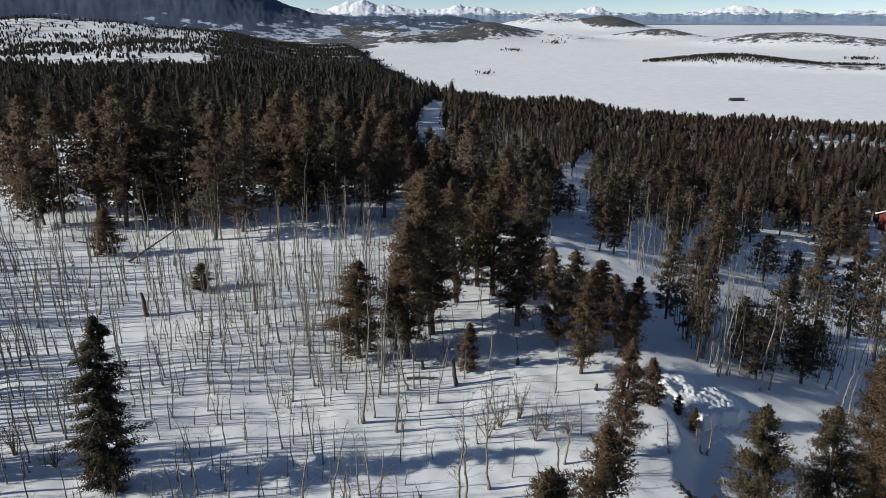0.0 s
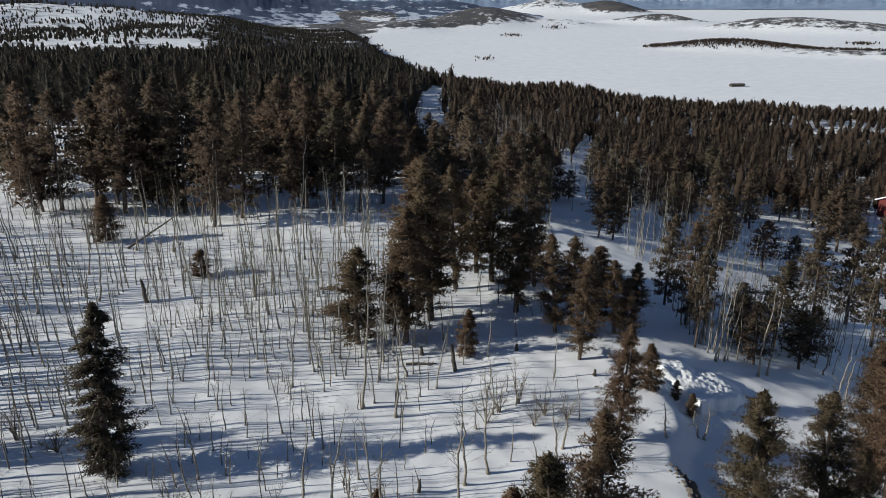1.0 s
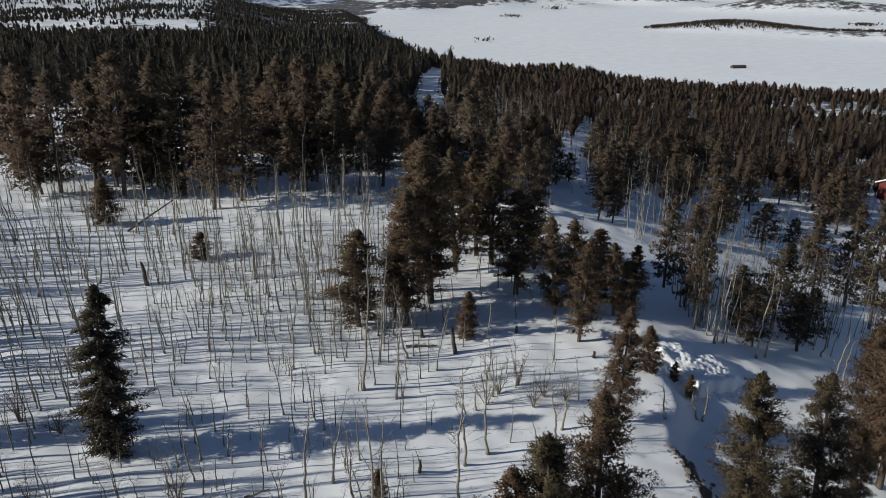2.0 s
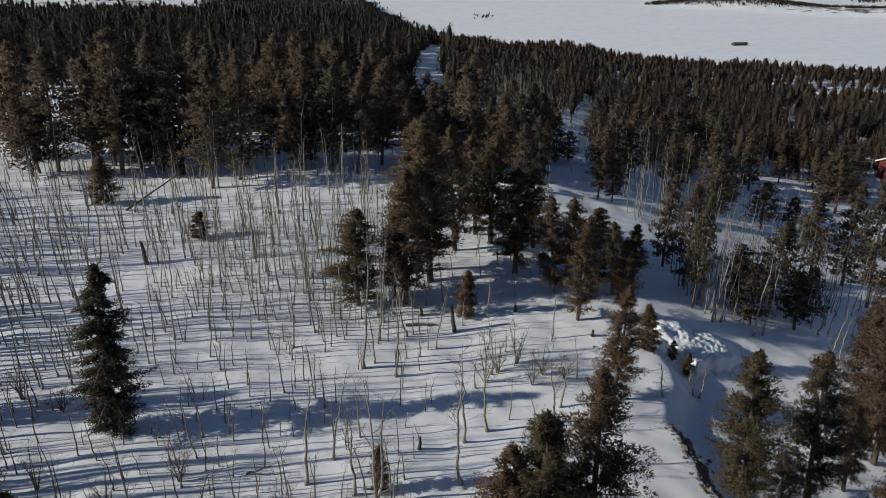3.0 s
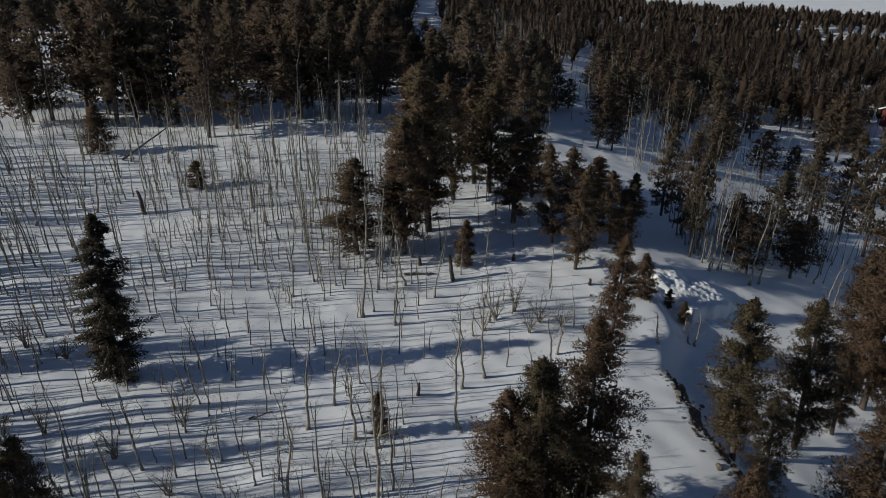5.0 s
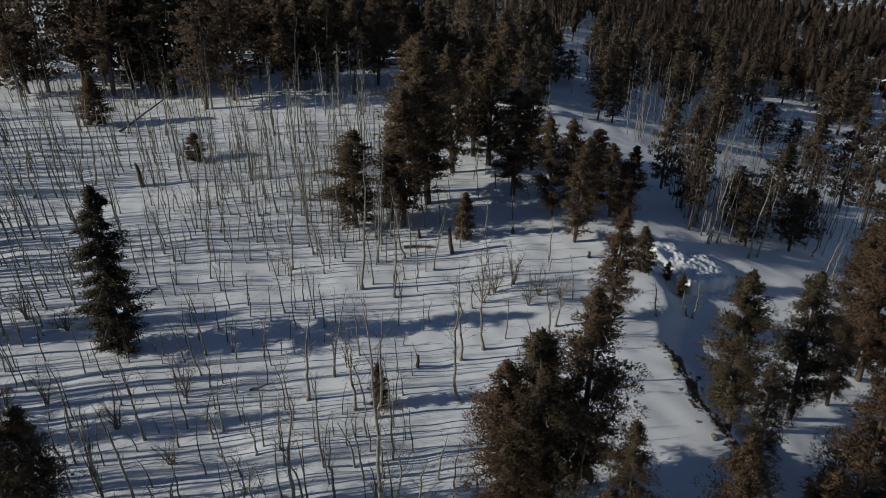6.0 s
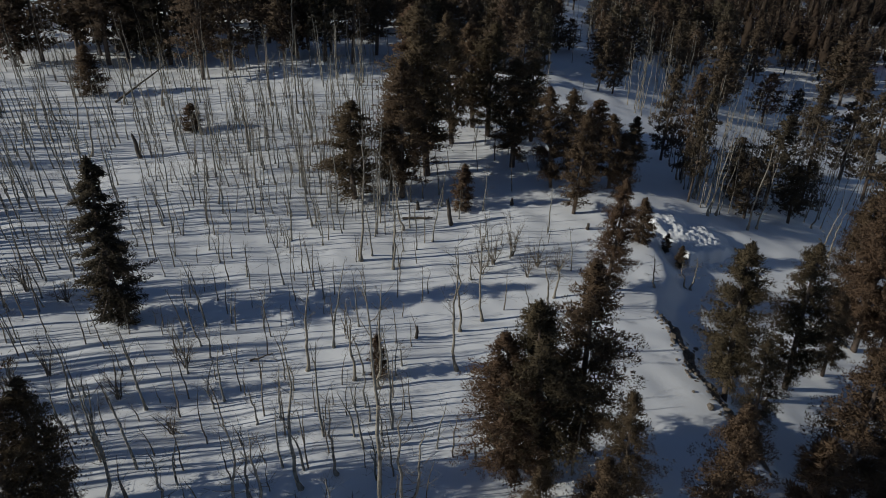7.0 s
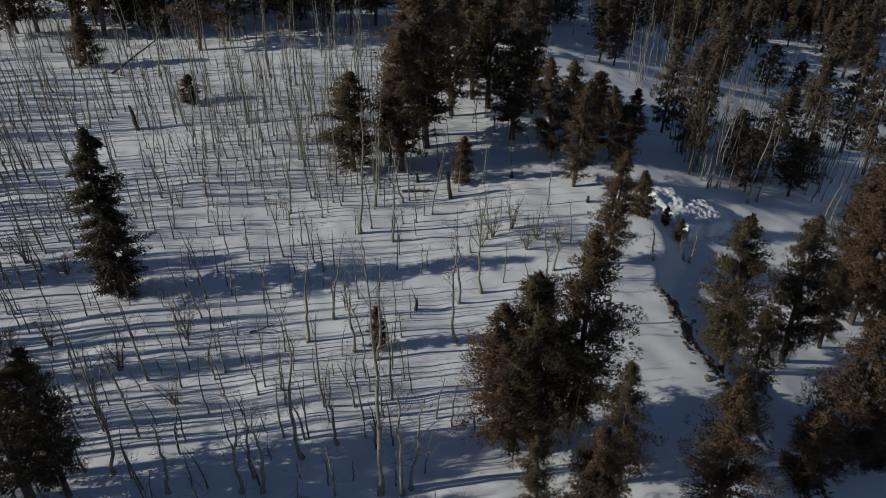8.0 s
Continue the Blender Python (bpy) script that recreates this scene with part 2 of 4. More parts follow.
class Soup:
    """Gathers corners and triangles for one mesh."""

    def __init__(self):
        self.v, self.f, self.n, self.shade = [], [], 0, None

    def add(self, v, f):
        v = np.asarray(v, float).reshape(-1, 3)
        self.v.append(v)
        self.f.append(np.asarray(f, int).reshape(-1, 3) + self.n)
        self.n += len(v)

    def tube(self, points, radii, sides=5, cap=True):
        """A tapered limb along points."""
        p = np.asarray(points, float)
        along = np.gradient(p, axis=0)
        along /= np.linalg.norm(along, axis=1)[:, None] + 1e-9
        ref = np.where(np.abs(along[:, 2:3]) > 0.8, np.array([[1.0, 0, 0]]), np.array([[0, 0, 1.0]]))
        u = np.cross(along, ref)
        u /= np.linalg.norm(u, axis=1)[:, None] + 1e-9
        w = np.cross(along, u)
        a = np.arange(sides) * 2 * math.pi / sides
        ring = p[:, None] + np.asarray(radii)[:, None, None] * (np.cos(a)[None, :, None] * u[:, None] + np.sin(a)[None, :, None] * w[:, None])
        f = []
        for i in range(len(p) - 1):
            for k in range(sides):
                q, s = i * sides + k, i * sides + (k + 1) % sides
                f += [(q, s, s + sides), (q, s + sides, q + sides)]
        if cap:
            t = (len(p) - 1) * sides
            f += [(t, t + k, t + k + 1) for k in range(1, sides - 1)]
        self.add(ring.reshape(-1, 3), f)

    def blades(self, roots, ways, lengths, widths, rng, outward=None):
        """Thin pointed needle sprays, one triangle each, shaded together as tufts where outward is given."""
        side = np.cross(ways, rng.normal(size=ways.shape))
        side /= np.linalg.norm(side, axis=1)[:, None] + 1e-9
        mid = roots + ways * lengths[:, None] * 0.15
        v = np.stack([mid + side * widths[:, None] / 2, mid - side * widths[:, None] / 2, roots + ways * lengths[:, None]], 1)
        if outward is not None:
            face = np.cross(v[:, 1] - v[:, 0], v[:, 2] - v[:, 0])
            turned = (face * outward).sum(1) < 0
            v[turned] = v[turned][:, [1, 0, 2]]
            face = unit(np.where(turned[:, None], -face, face))
            self.shade = np.repeat(unit(outward + face * 0.35), 3, 0)
        self.add(v.reshape(-1, 3), np.arange(len(roots) * 3).reshape(-1, 3))

    def mesh(self, name, mat):
        me = mesh_of(name, np.concatenate(self.v), np.concatenate(self.f), mat)
        if self.shade is not None and len(self.shade) == len(me.vertices):
            me.polygons.foreach_set("use_smooth", np.ones(len(me.polygons), bool))
            me.normals_split_custom_set_from_vertices(self.shade.tolist())
        return me


def unit(v):
    return v / (np.linalg.norm(v, axis=-1, keepdims=True) + 1e-9)


def conifer(seed, style, sprays, spray_length, spray_width, limbs=True, clump=0.2, each_limb=1, core=0.42):
    """Trunk and crown of one conifer of height 1 by crown radius 1 (scaled in z and in x, y afterwards)."""
    rng = np.random.default_rng(seed)
    wood, crown = Soup(), Soup()
    H, R = (10.0, 2.0)
    bend = rng.normal(size=2) * 0.15
    zs = np.linspace(-0.04, 0.97, 8)
    spine = np.stack([bend[0] * np.sin(zs * 3) * 0.6, bend[1] * np.sin(zs * 2.3 + 1) * 0.6, zs * H], 1)
    wood.tube(spine, 0.15 * (1.03 - zs) ** 0.8 + 0.012, 7 if limbs else 4)
    low = {"spruce": 0.04, "pine": rng.uniform(0.10, 0.22), "bush": 0.03, "spire": rng.uniform(0.08, 0.3)}[style]
    count = {"spruce": 105, "pine": 84, "bush": 60, "spire": 70}[style]
    if not limbs:
        count = max(14, min(count, sprays // 4))
    lobes = rng.uniform(0, 6.28, 4)
    total_roots, total_ways, total_outs = [], [], []
    weights = []
    for k in range(count):
        u = (k + rng.uniform(0, 1)) / count
        u = u ** 1.05
        z = low + (1 - low) * u * 0.985
        az = k * 2.399 + rng.normal() * 0.5
        if style == "spruce":
            reach = R * (0.92 * (1 - u) ** 0.62 * (0.42 + 0.58 * ease(0, 0.30, u)) + 0.06) * rng.choice([0.5, 0.75, 0.95, 1.15])
            tilt = -0.30 + 0.55 * u + rng.normal() * 0.10
        else:
            wide = 0.20 if style == "spire" else 0.26
            full = (1 - abs((u - wide) / (1 - wide)) ** (1.3 if style == "spire" else 1.6)) if u > wide else 0.6 + 0.4 * (u / wide)
            lump = 1 + 0.14 * math.sin(2 * az + lobes[0] + 5 * u) + 0.12 * math.sin(3 * az + lobes[1] - 9 * u) + 0.09 * math.sin(17 * u + lobes[2])
            reach = R * max(0.10, float(full) ** 0.75 * lump) * rng.uniform(0.74, 1.06)
            tilt = 0.05 + 0.75 * u + rng.normal() * 0.15
        base = np.array([np.interp(z, zs, spine[:, 0]), np.interp(z, zs, spine[:, 1]), z * H])
        way = np.array([math.cos(az) * math.cos(tilt), math.sin(az) * math.cos(tilt), math.sin(tilt)])
        sag = -0.10 * reach if style == "spruce" else 0.06 * reach
        s = np.array([0, 0.5, 1.0])
        line = base + way * reach * s[:, None] + np.array([0, 0, 1.0]) * (sag * 4 * s * (s - (0.55 if style == "spruce" else 1)))[:, None]
        if limbs and k % each_limb == 0:
            wood.tube(line, np.array([0.045, 0.028, 0.010]) * (1.15 - 0.7 * u), 3, False)
        many = max(2, int(sprays / count * (0.35 + 1.2 * reach / R)))
        tufts = max(2, many // 34)
        at = np.append(rng.uniform(0.15, 1.0, tufts - 1) ** 0.6, 1.0)
        heart = np.stack([np.interp(at, s, line[:, c]) for c in range(3)], 1)
        spread = (0.08 if style == "spruce" else 0.10) * reach + 0.04
        heart = heart + np.clip(rng.normal(size=heart.shape), -1.4, 1.4) * spread * np.array([1, 1, 0.55])
        pick = np.arange(many) % tufts
        out = unit(rng.normal(size=(many, 3)) * np.array([1, 1, 0.75]) + way * 0.25 + np.array([0, 0, 0.2]))
        roots = heart[pick] + out * (clump * rng.uniform(0.2, 1.0, many) * rng.uniform(0.6, 1.3, tufts)[pick])[:, None]
        total_outs.append(out)
        total_roots.append(roots)
        total_ways.append(unit(out + way * 0.6 + rng.normal(size=(many, 3)) * 0.45 + np.array([0, 0, 0.30 if style != "spruce" else 0.0])))
    top = spine[-1] + rng.normal(size=(max(4, sprays // 90), 3)) * np.array([0.10, 0.10, 0.22])
    total_roots.append(top)
    total_ways.append(unit(rng.normal(size=top.shape) * 0.5 + np.array([0, 0, 0.8])))
    roots, ways = np.concatenate(total_roots), np.concatenate(total_ways)
    long, wide = spray_length * rng.uniform(0.6, 1.4, len(roots)), spray_width * rng.uniform(0.6, 1.4, len(roots))
    if limbs:
        # dense inner twigs, fine needles outside
        inner = rng.random(len(roots)) < core
        axis = np.stack([np.interp(roots[:, 2], spine[:, 2], spine[:, c]) for c in range(2)], 1)
        roots[inner, :2] = axis[inner] + (roots[inner, :2] - axis[inner]) * rng.uniform(0.35, 0.84, inner.sum())[:, None]
        long[inner] *= 1.4
        wide[inner] *= 2.6
    centre = np.stack([np.interp(roots[:, 2], spine[:, 2], spine[:, c]) for c in range(2)], 1)
    away = roots[:, :2] - centre
    body = unit(np.concatenate([away, 0.35 * np.linalg.norm(away, axis=1, keepdims=True) + 0.10], 1))
    tuft = np.concatenate([*total_outs, np.zeros((len(top), 3))])
    crown.blades(roots, ways, long, wide, rng, unit(body * 0.8 + 0.85 * tuft))
    return wood, crown


def small_fir(seed, rings, sides, core, extra, length, width):
    """A far pine of height 10 by radius 2: a lumpy rounded crown under loose sprays of needles."""
    rng = np.random.default_rng(seed)
    s = Soup()
    low = rng.uniform(0.10, 0.34)
    fat = rng.uniform(0.18, 0.42)
    lean = rng.normal(size=2) * 0.25
    phase = rng.uniform(0, 6.28, 3)

    def reach(u, a):
        u = np.asarray(u, float)
        full = np.where(u < fat, 0.55 + 0.45 * ease(0, 1, u / fat), (1 - np.clip((u - fat) / (1.02 - fat), 0, 1) ** 1.7) ** 0.8)
        return 1.75 * full * (1 + 0.20 * np.sin(2 * a + phase[0] + 6 * u) + 0.16 * np.sin(3 * a + phase[1] - 11 * u) + 0.12 * np.sin(19 * u + phase[2]))

    u, a = np.meshgrid(np.linspace(0, 1, rings), np.arange(sides) * 6.283 / sides, indexing="ij")
    a = a + rng.normal(size=a.shape) * 0.22 + u * 2
    rad = core * reach(u, a) * rng.uniform(0.65, 1.15, a.shape)
    z = (low + (1 - low) * u) * 10 + rng.normal(size=a.shape) * 2.2 / rings
    v = np.stack([rad * np.cos(a) + lean[0] * u, rad * np.sin(a) + lean[1] * u, z], -1).reshape(-1, 3)
    i, j = np.meshgrid(np.arange(rings - 1), np.arange(sides), indexing="ij")
    p, q = i * sides + j, i * sides + (j + 1) % sides
    f = np.concatenate([np.stack([p, q, q + sides], -1).reshape(-1, 3), np.stack([p, q + sides, p + sides], -1).reshape(-1, 3)])
    s.add(v, f)
    if extra:
        u = rng.random(extra) ** 1.1
        a = rng.uniform(0, 6.283, extra)
        rad = reach(u, a) * rng.uniform(0.62, 1.0, extra)
        roots = np.stack([rad * np.cos(a) + lean[0] * u, rad * np.sin(a) + lean[1] * u, (low + (1 - low) * u) * 10], 1)
        ways = unit(np.stack([np.cos(a), np.sin(a), rng.normal(size=extra) * 0.5 + 0.35 + 0.8 * u], 1))
        s.blades(roots, ways, length * rng.uniform(0.6, 1.4, extra), width * rng.uniform(0.6, 1.4, extra), rng)
    return arrays(s)


def bare_aspen(seed, limbs=10, sides=5, twigs=5, girth=0.066, sway=0.050, fine=0.8):
    """A leafless aspen 8 m high: a bent stem, and a list of fine branches in its upper part."""
    rng = np.random.default_rng(seed)
    stem, branches = Soup(), []
    H = 8.0
    zs = np.linspace(-0.03, 1.0, 12)
    bend = np.cumsum(rng.normal(size=(12, 2)) * sway, 0) + rng.normal(size=2) * 0.25 * zs[:, None] ** 2
    bend -= bend[0]
    spine = np.concatenate([bend, zs[:, None] * H], 1)
    stem.tube(spine, girth * (1.0 - zs) ** 0.75 + 0.008 + 0.35 * girth * np.exp(-zs * 40), sides)
    for k in range(limbs):
        u = 0.28 + 0.68 * (k + rng.uniform(0, 1)) / limbs if k else rng.uniform(0.15, 0.3)
        base = np.array([np.interp(u, zs, spine[:, c]) for c in range(3)])
        az, up = rng.uniform(0, 6.283), rng.uniform(0.45, 1.1)
        reach = rng.uniform(0.7, 1.7) * (1.2 - u * 0.75)
        way = np.array([math.cos(az) * math.cos(up), math.sin(az) * math.cos(up), math.sin(up)])
        mid = base + way * reach * 0.5 + rng.normal(size=3) * 0.07
        tip = base + way * reach + np.array([0, 0, 0.2 * reach]) + rng.normal(size=3) * 0.1
        branch = Soup()
        branch.tube([base, mid, tip], [0.020 * fine, 0.012 * fine, 0.005 * fine], 3, False)
        for _ in range(twigs):
            f = rng.uniform(0.25, 0.98)
            b0 = mid + (tip - mid) * (f * 2 - 1) if f > 0.5 else base + (mid - base) * f * 2
            w2 = unit(way * 0.8 + rng.normal(size=3) * 0.6 + np.array([0, 0, 0.2]))
            b1 = b0 + w2 * reach * rng.uniform(0.2, 0.5)
            branch.tube([b0, b1], [0.009 * fine, 0.004 * fine], 3, False)
            branch.tube([(b0 + b1) / 2, (b0 + b1) / 2 + unit(w2 + rng.normal(size=3) * 0.7) * reach * 0.2], [0.007 * fine, 0.004 * fine], 3, False)
        branches.append(branch)
    return stem, branches


def sapling(seed, stout=1.0, twigs=11):
    """A thin leafless aspen 8 m high: one straight stem and fine upswept twigs along its upper part."""
    rng = np.random.default_rng(seed)
    s = Soup()
    zs = np.linspace(-0.03, 1.0, 8)
    bend = np.cumsum(rng.normal(size=(8, 2)) * 0.04, 0) + rng.normal(size=2) * 0.25 * zs[:, None] ** 2
    spine = np.concatenate([bend - bend[0], zs[:, None] * 8.0], 1)
    s.tube(spine, stout * (0.050 * (1.0 - zs) ** 0.7 + 0.009), 4)
    for k in range(twigs):
        u = rng.uniform(0.25, 0.97)
        base = np.array([np.interp(u, zs, spine[:, c]) for c in range(3)])
        way = unit(rng.normal(size=3) * np.array([1, 1, 0.3]) + np.array([0, 0, 0.8]))
        tip = base + way * rng.uniform(0.6, 1.5) * (1.25 - 0.8 * u)
        s.tube([base, tip], [0.009, 0.004], 3, False)
        for _ in range(2):
            mid = base + (tip - base) * rng.uniform(0.3, 0.9)
            s.tube([mid, mid + unit(way + rng.normal(size=3) * 0.6) * 0.45], [0.005, 0.003], 3, False)
    return s


def joined(soups):
    whole = Soup()
    for k in soups:
        for v, f in [arrays(k)]:
            whole.add(v, f)
    return arrays(whole)


def spread_out(templates, places, sizes, turns):
    """Many copies of small templates joined into one set of arrays, and a chance number for each copy. sizes: (n, 2) across and up."""
    vs, fs, ks, n = [], [], [], 0
    which = np.random.default_rng(5).integers(0, len(templates), len(places))
    for k, (tv, tf) in enumerate(templates):
        sel = np.nonzero(which == k)[0]
        if not len(sel):
            continue
        c, s = np.cos(turns[sel])[:, None], np.sin(turns[sel])[:, None]
        x, y = tv[None, :, 0] * sizes[sel, 0:1], tv[None, :, 1] * sizes[sel, 0:1]
        v = np.stack([x * c - y * s, x * s + y * c, tv[None, :, 2] * sizes[sel, 1:2]], 2) + places[sel][:, None]
        f = tf[None] + (np.arange(len(sel)) * len(tv))[:, None, None] + n
        vs.append(v.reshape(-1, 3))
        fs.append(f.reshape(-1, 3))
        ks.append(np.repeat(np.random.default_rng(9 + k).random(len(sel)), len(tv)))
        n += len(sel) * len(tv)
    return np.concatenate(vs), np.concatenate(fs), np.concatenate(ks)


def arrays(soup):
    return np.concatenate(soup.v), np.concatenate(soup.f)


def scattered(x0, x1, y0, y1, step, seed):
    """Jittered places on a grid."""
    rng = np.random.default_rng(seed)
    gx, gy = np.meshgrid(np.arange(x0, x1, step), np.arange(y0, y1, step))
    x = gx.ravel() + rng.uniform(-0.5, 0.5, gx.size) * step
    y = gy.ravel() + rng.uniform(-0.5, 0.5, gx.size) * step
    return x, y, rng


def stuff(name, made, mat, label, category):
    v, f, chance = made
    if mat == WOODS_NEEDLES:
        # black spruce and fir west of the lane, browner pines east of it
        chance = 0.45 * chance + 0.55 * ease(-25, 25, v[:, 0])
    me = mesh_of(name, v, f, mat)
    me.attributes.new("tree", "FLOAT", "POINT").data.foreach_set("value", chance.astype(np.float32))
    return tagged(new(name, me), label, category, kind="stuff")


# ---- the ground, one sheet out to the horizon ----
def lowland(x, y):
    """How far a place lies inside the timbered lowland on the near side of the white valley, in degrees of bearing."""
    r = np.hypot(x, y)
    bearing = np.degrees(np.arctan2(x, np.maximum(y, 1e-6)))
    shore = np.interp(r, (1150, 1400, 1900, 2400, 2600, 2720, 2830, 2950, 3300), (-0.5, -2.2, -5.2, -6.2, -3.0, 3.6, 4.6, -1.5, -2.5))
    return shore + 0.7 * wave(x, y, 210, 3) + 0.4 * wave(x, y, 70, 8) - bearing


def cover_at(x, y):
    """How much brush and timber darkens the far ground, 0 to 1."""
    r = np.hypot(x, y)
    bearing = np.degrees(np.arctan2(x, np.maximum(y, 1e-6)))
    c = 0.16 * ease(600, 1200, r) * np.ones_like(r)
    for az, far, high, wide, deep, brush in HILLS[4:]:
        d = ((bearing - az) / wide) ** 2 + ((r - far) / deep) ** 2
        c = np.maximum(c, brush * np.exp(-0.22 * d ** 2))
    open_snow = ease(0.35, 0.7, wave(x, y, 260, 12) + 0.35 * wave(x, y, 80, 6)) * ease(1250, 1600, r)
    left = ease(0.0, 0.6, lowland(x, y)) * ease(560, 800, r)
    c = np.maximum(c, left * (0.64 - 0.20 * open_snow) * (1 - 0.30 * ease(-17, -20, bearing)))
    return np.where(y > 0, c, 0.2 * ease(600, 900, r))


def build_ground():
    fine = np.arange(-40, 40.01, 0.32)
    rest = np.arange(44, 317, 4.0)
    az = np.radians(np.concatenate([fine, rest]))
    r = np.concatenate([[0.5, 4, 8], np.geomspace(11, 130, 340), np.geomspace(131, 4880, 190)])
    A, Rr = np.meshgrid(az, r)
    X, Y = Rr * np.sin(A), Rr * np.cos(A)
    Z = ground_height(X, Y)
    na, nr = len(az), len(r)
    i, j = np.meshgrid(np.arange(nr - 1), np.arange(na), indexing="ij")
    a, b = i * na + j, i * na + (j + 1) % na
    quads = np.stack([a, a + na, b + na, b], -1).reshape(-1, 4)
    verts = np.stack([X, Y, Z], -1).reshape(-1, 3)
    me = mesh_of("ground", np.concatenate([verts, [[0, 0, float(Z[0].mean())]]]), [(k, (k + 1) % na, na * nr) for k in range(na)], SNOW, quads)
    me.attributes.new("cover", "FLOAT", "POINT").data.foreach_set("value", np.concatenate([cover_at(X, Y).ravel(), [0]]).astype(np.float32))
    soil = np.exp(-((X - bank_line(Y) - 0.28) / 0.42) ** 2) * ease(18, 22, Y) * (1 - ease(30.6, 32.2, Y)) * (Y > 0)
    me.attributes.new("soil", "FLOAT", "POINT").data.foreach_set("value", np.concatenate([soil.ravel(), [0]]).astype(np.float32))
    me.polygons.foreach_set("use_smooth", np.ones(len(me.polygons), bool))
    tagged(new("ground", me), "snow-covered hillside falling away to a white valley", "ground", kind="structure")


build_ground()


def mountain_strip(name, ends, near, crest, foot, heights, mat, label, rough, seed, rugged):
    """A far range as a ridge with a front slope and a back."""
    az = np.arange(*ends, 0.08)
    rows = np.linspace(0, 1.25, 26)
    top = heights(az)
    A, U = np.meshgrid(np.radians(az), rows)
    Rr = near + (crest - near) * U
    X, Y = Rr * np.sin(A), Rr * np.cos(A)
    shape = np.where(U < 1, U ** 1.15, 1 - (U - 1) * 2.5)
    rib = sum((1 - np.abs(wave(X, Y, s, seed + k))) * w for k, (s, w) in enumerate(((420, 0.4), (170, 0.3), (80, 0.2), (36, 0.12))))
    Z = foot + (top[None] - foot) * shape * (1 - rough * rib * (0.35 + 0.65 * U * (U < 1.01)))
    Z = Z + rugged * (5 * wave(X, Y, 55, 21) + 3.5 * wave(X, Y, 24, 22)) * np.clip(U, 0, 1)
    na = len(az)
    i, j = np.meshgrid(np.arange(len(rows) - 1), np.arange(na - 1), indexing="ij")
    a = i * na + j
    me = mesh_of(name, np.stack([X, Y, Z], -1).reshape(-1, 3), [], mat, np.stack([a, a + na, a + na + 1, a + 1], -1).reshape(-1, 4))
    tagged(new(name, me), label, "mountains", kind="structure")


def bumps(az, *hills):
    return sum(h * np.exp(-((az - c) / w) ** 2) for c, h, w in hills)


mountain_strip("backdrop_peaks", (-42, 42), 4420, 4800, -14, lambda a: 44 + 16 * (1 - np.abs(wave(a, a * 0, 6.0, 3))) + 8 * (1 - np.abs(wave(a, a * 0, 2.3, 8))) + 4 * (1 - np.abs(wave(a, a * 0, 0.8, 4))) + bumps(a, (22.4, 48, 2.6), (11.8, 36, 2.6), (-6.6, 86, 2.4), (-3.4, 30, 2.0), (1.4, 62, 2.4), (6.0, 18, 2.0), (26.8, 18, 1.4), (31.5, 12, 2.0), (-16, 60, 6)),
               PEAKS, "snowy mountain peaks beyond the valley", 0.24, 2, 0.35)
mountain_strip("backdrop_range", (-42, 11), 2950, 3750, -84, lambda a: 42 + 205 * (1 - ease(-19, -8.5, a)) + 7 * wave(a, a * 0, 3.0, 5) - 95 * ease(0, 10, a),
               HAZE_BLUE_RANGE, "timbered mountain flank with snow patches, tinted blue for haze", 0.08, 6, 0.25)


# ---- where the trees stand: x, y, height, crown radius, lean ----
PINES_NEAR = (
    (-16.4, 16.5, 9.2, 2.2, 5), (-15.0, 16.8, 8.0, 1.4, 5), (10.4, 33.4, 7.6, 1.4, 1), (3.2, 19.0, 8.2, 2.0, -5), (4.4, 18.9, 9.7, 2.1, -5),
    (6.0, 20.3, 10.5, 2.2, -1), (7.6, 17.3, 7.0, 1.3, -5), (3.8, 14.7, 6.1, 0.9, -4), (6.2, 14.9, 6.4, 1.5, -5), (11.3, 16.3, 7.5, 1.6, -5),
    (15.1, 25.5, 9.7, 1.8, -5), (19.3, 27.2, 9.5, 1.9, -5), (15.4, 23.0, 6.1, 1.2, -5), (22.5, 28.9, 5.7, 1.3, -5), (25.7, 31.6, 11.5, 2.2, -5),
    (26.8, 35.0, 9.2, 1.9, -5), (26.9, 30.7, 11.9, 2.2, -5), (18.6, 19.9, 9.3, 2.1, -5), (21.5, 20.7, 8.3, 2.2, -5))
PINES_AT_CLEARING = (
    (-6.4, 45.5, 7.6, 2.5, 2), (-0.9, 49.2, 13.4, 3.1, -2), (-2.7, 45.6, 10.6, 2.4, 1), (-1.9, 50.8, 12.6, 2.5, 0), (-3.7, 46.6, 6.9, 1.3, 2), (4.6, 57.1, 10.0, 2.6, 2),
    (6.1, 50.6, 8.9, 2.5, -0), (1.3, 55.3, 11.2, 2.3, -3), (3.3, 58.8, 9.4, 2.4, -3), (8.9, 47.1, 8.0, 1.6, -5), (10.0, 43.0, 8.0, 1.5, 2),
    (10.6, 49.6, 7.0, 1.7, -1), (13.6, 47.3, 6.1, 1.6, -5), (16.0, 50.5, 5.1, 1.3, -1), (33.5, 42.2, 12.3, 2.5, -5), (8.4, 56.2, 7.3, 2.1, -1),
    (14.3, 55.1, 4.6, 1.6, -5), (12.1, 48.7, 3.9, 1.2, -2), (13.6, 43.5, 6.2, 1.0, -5))
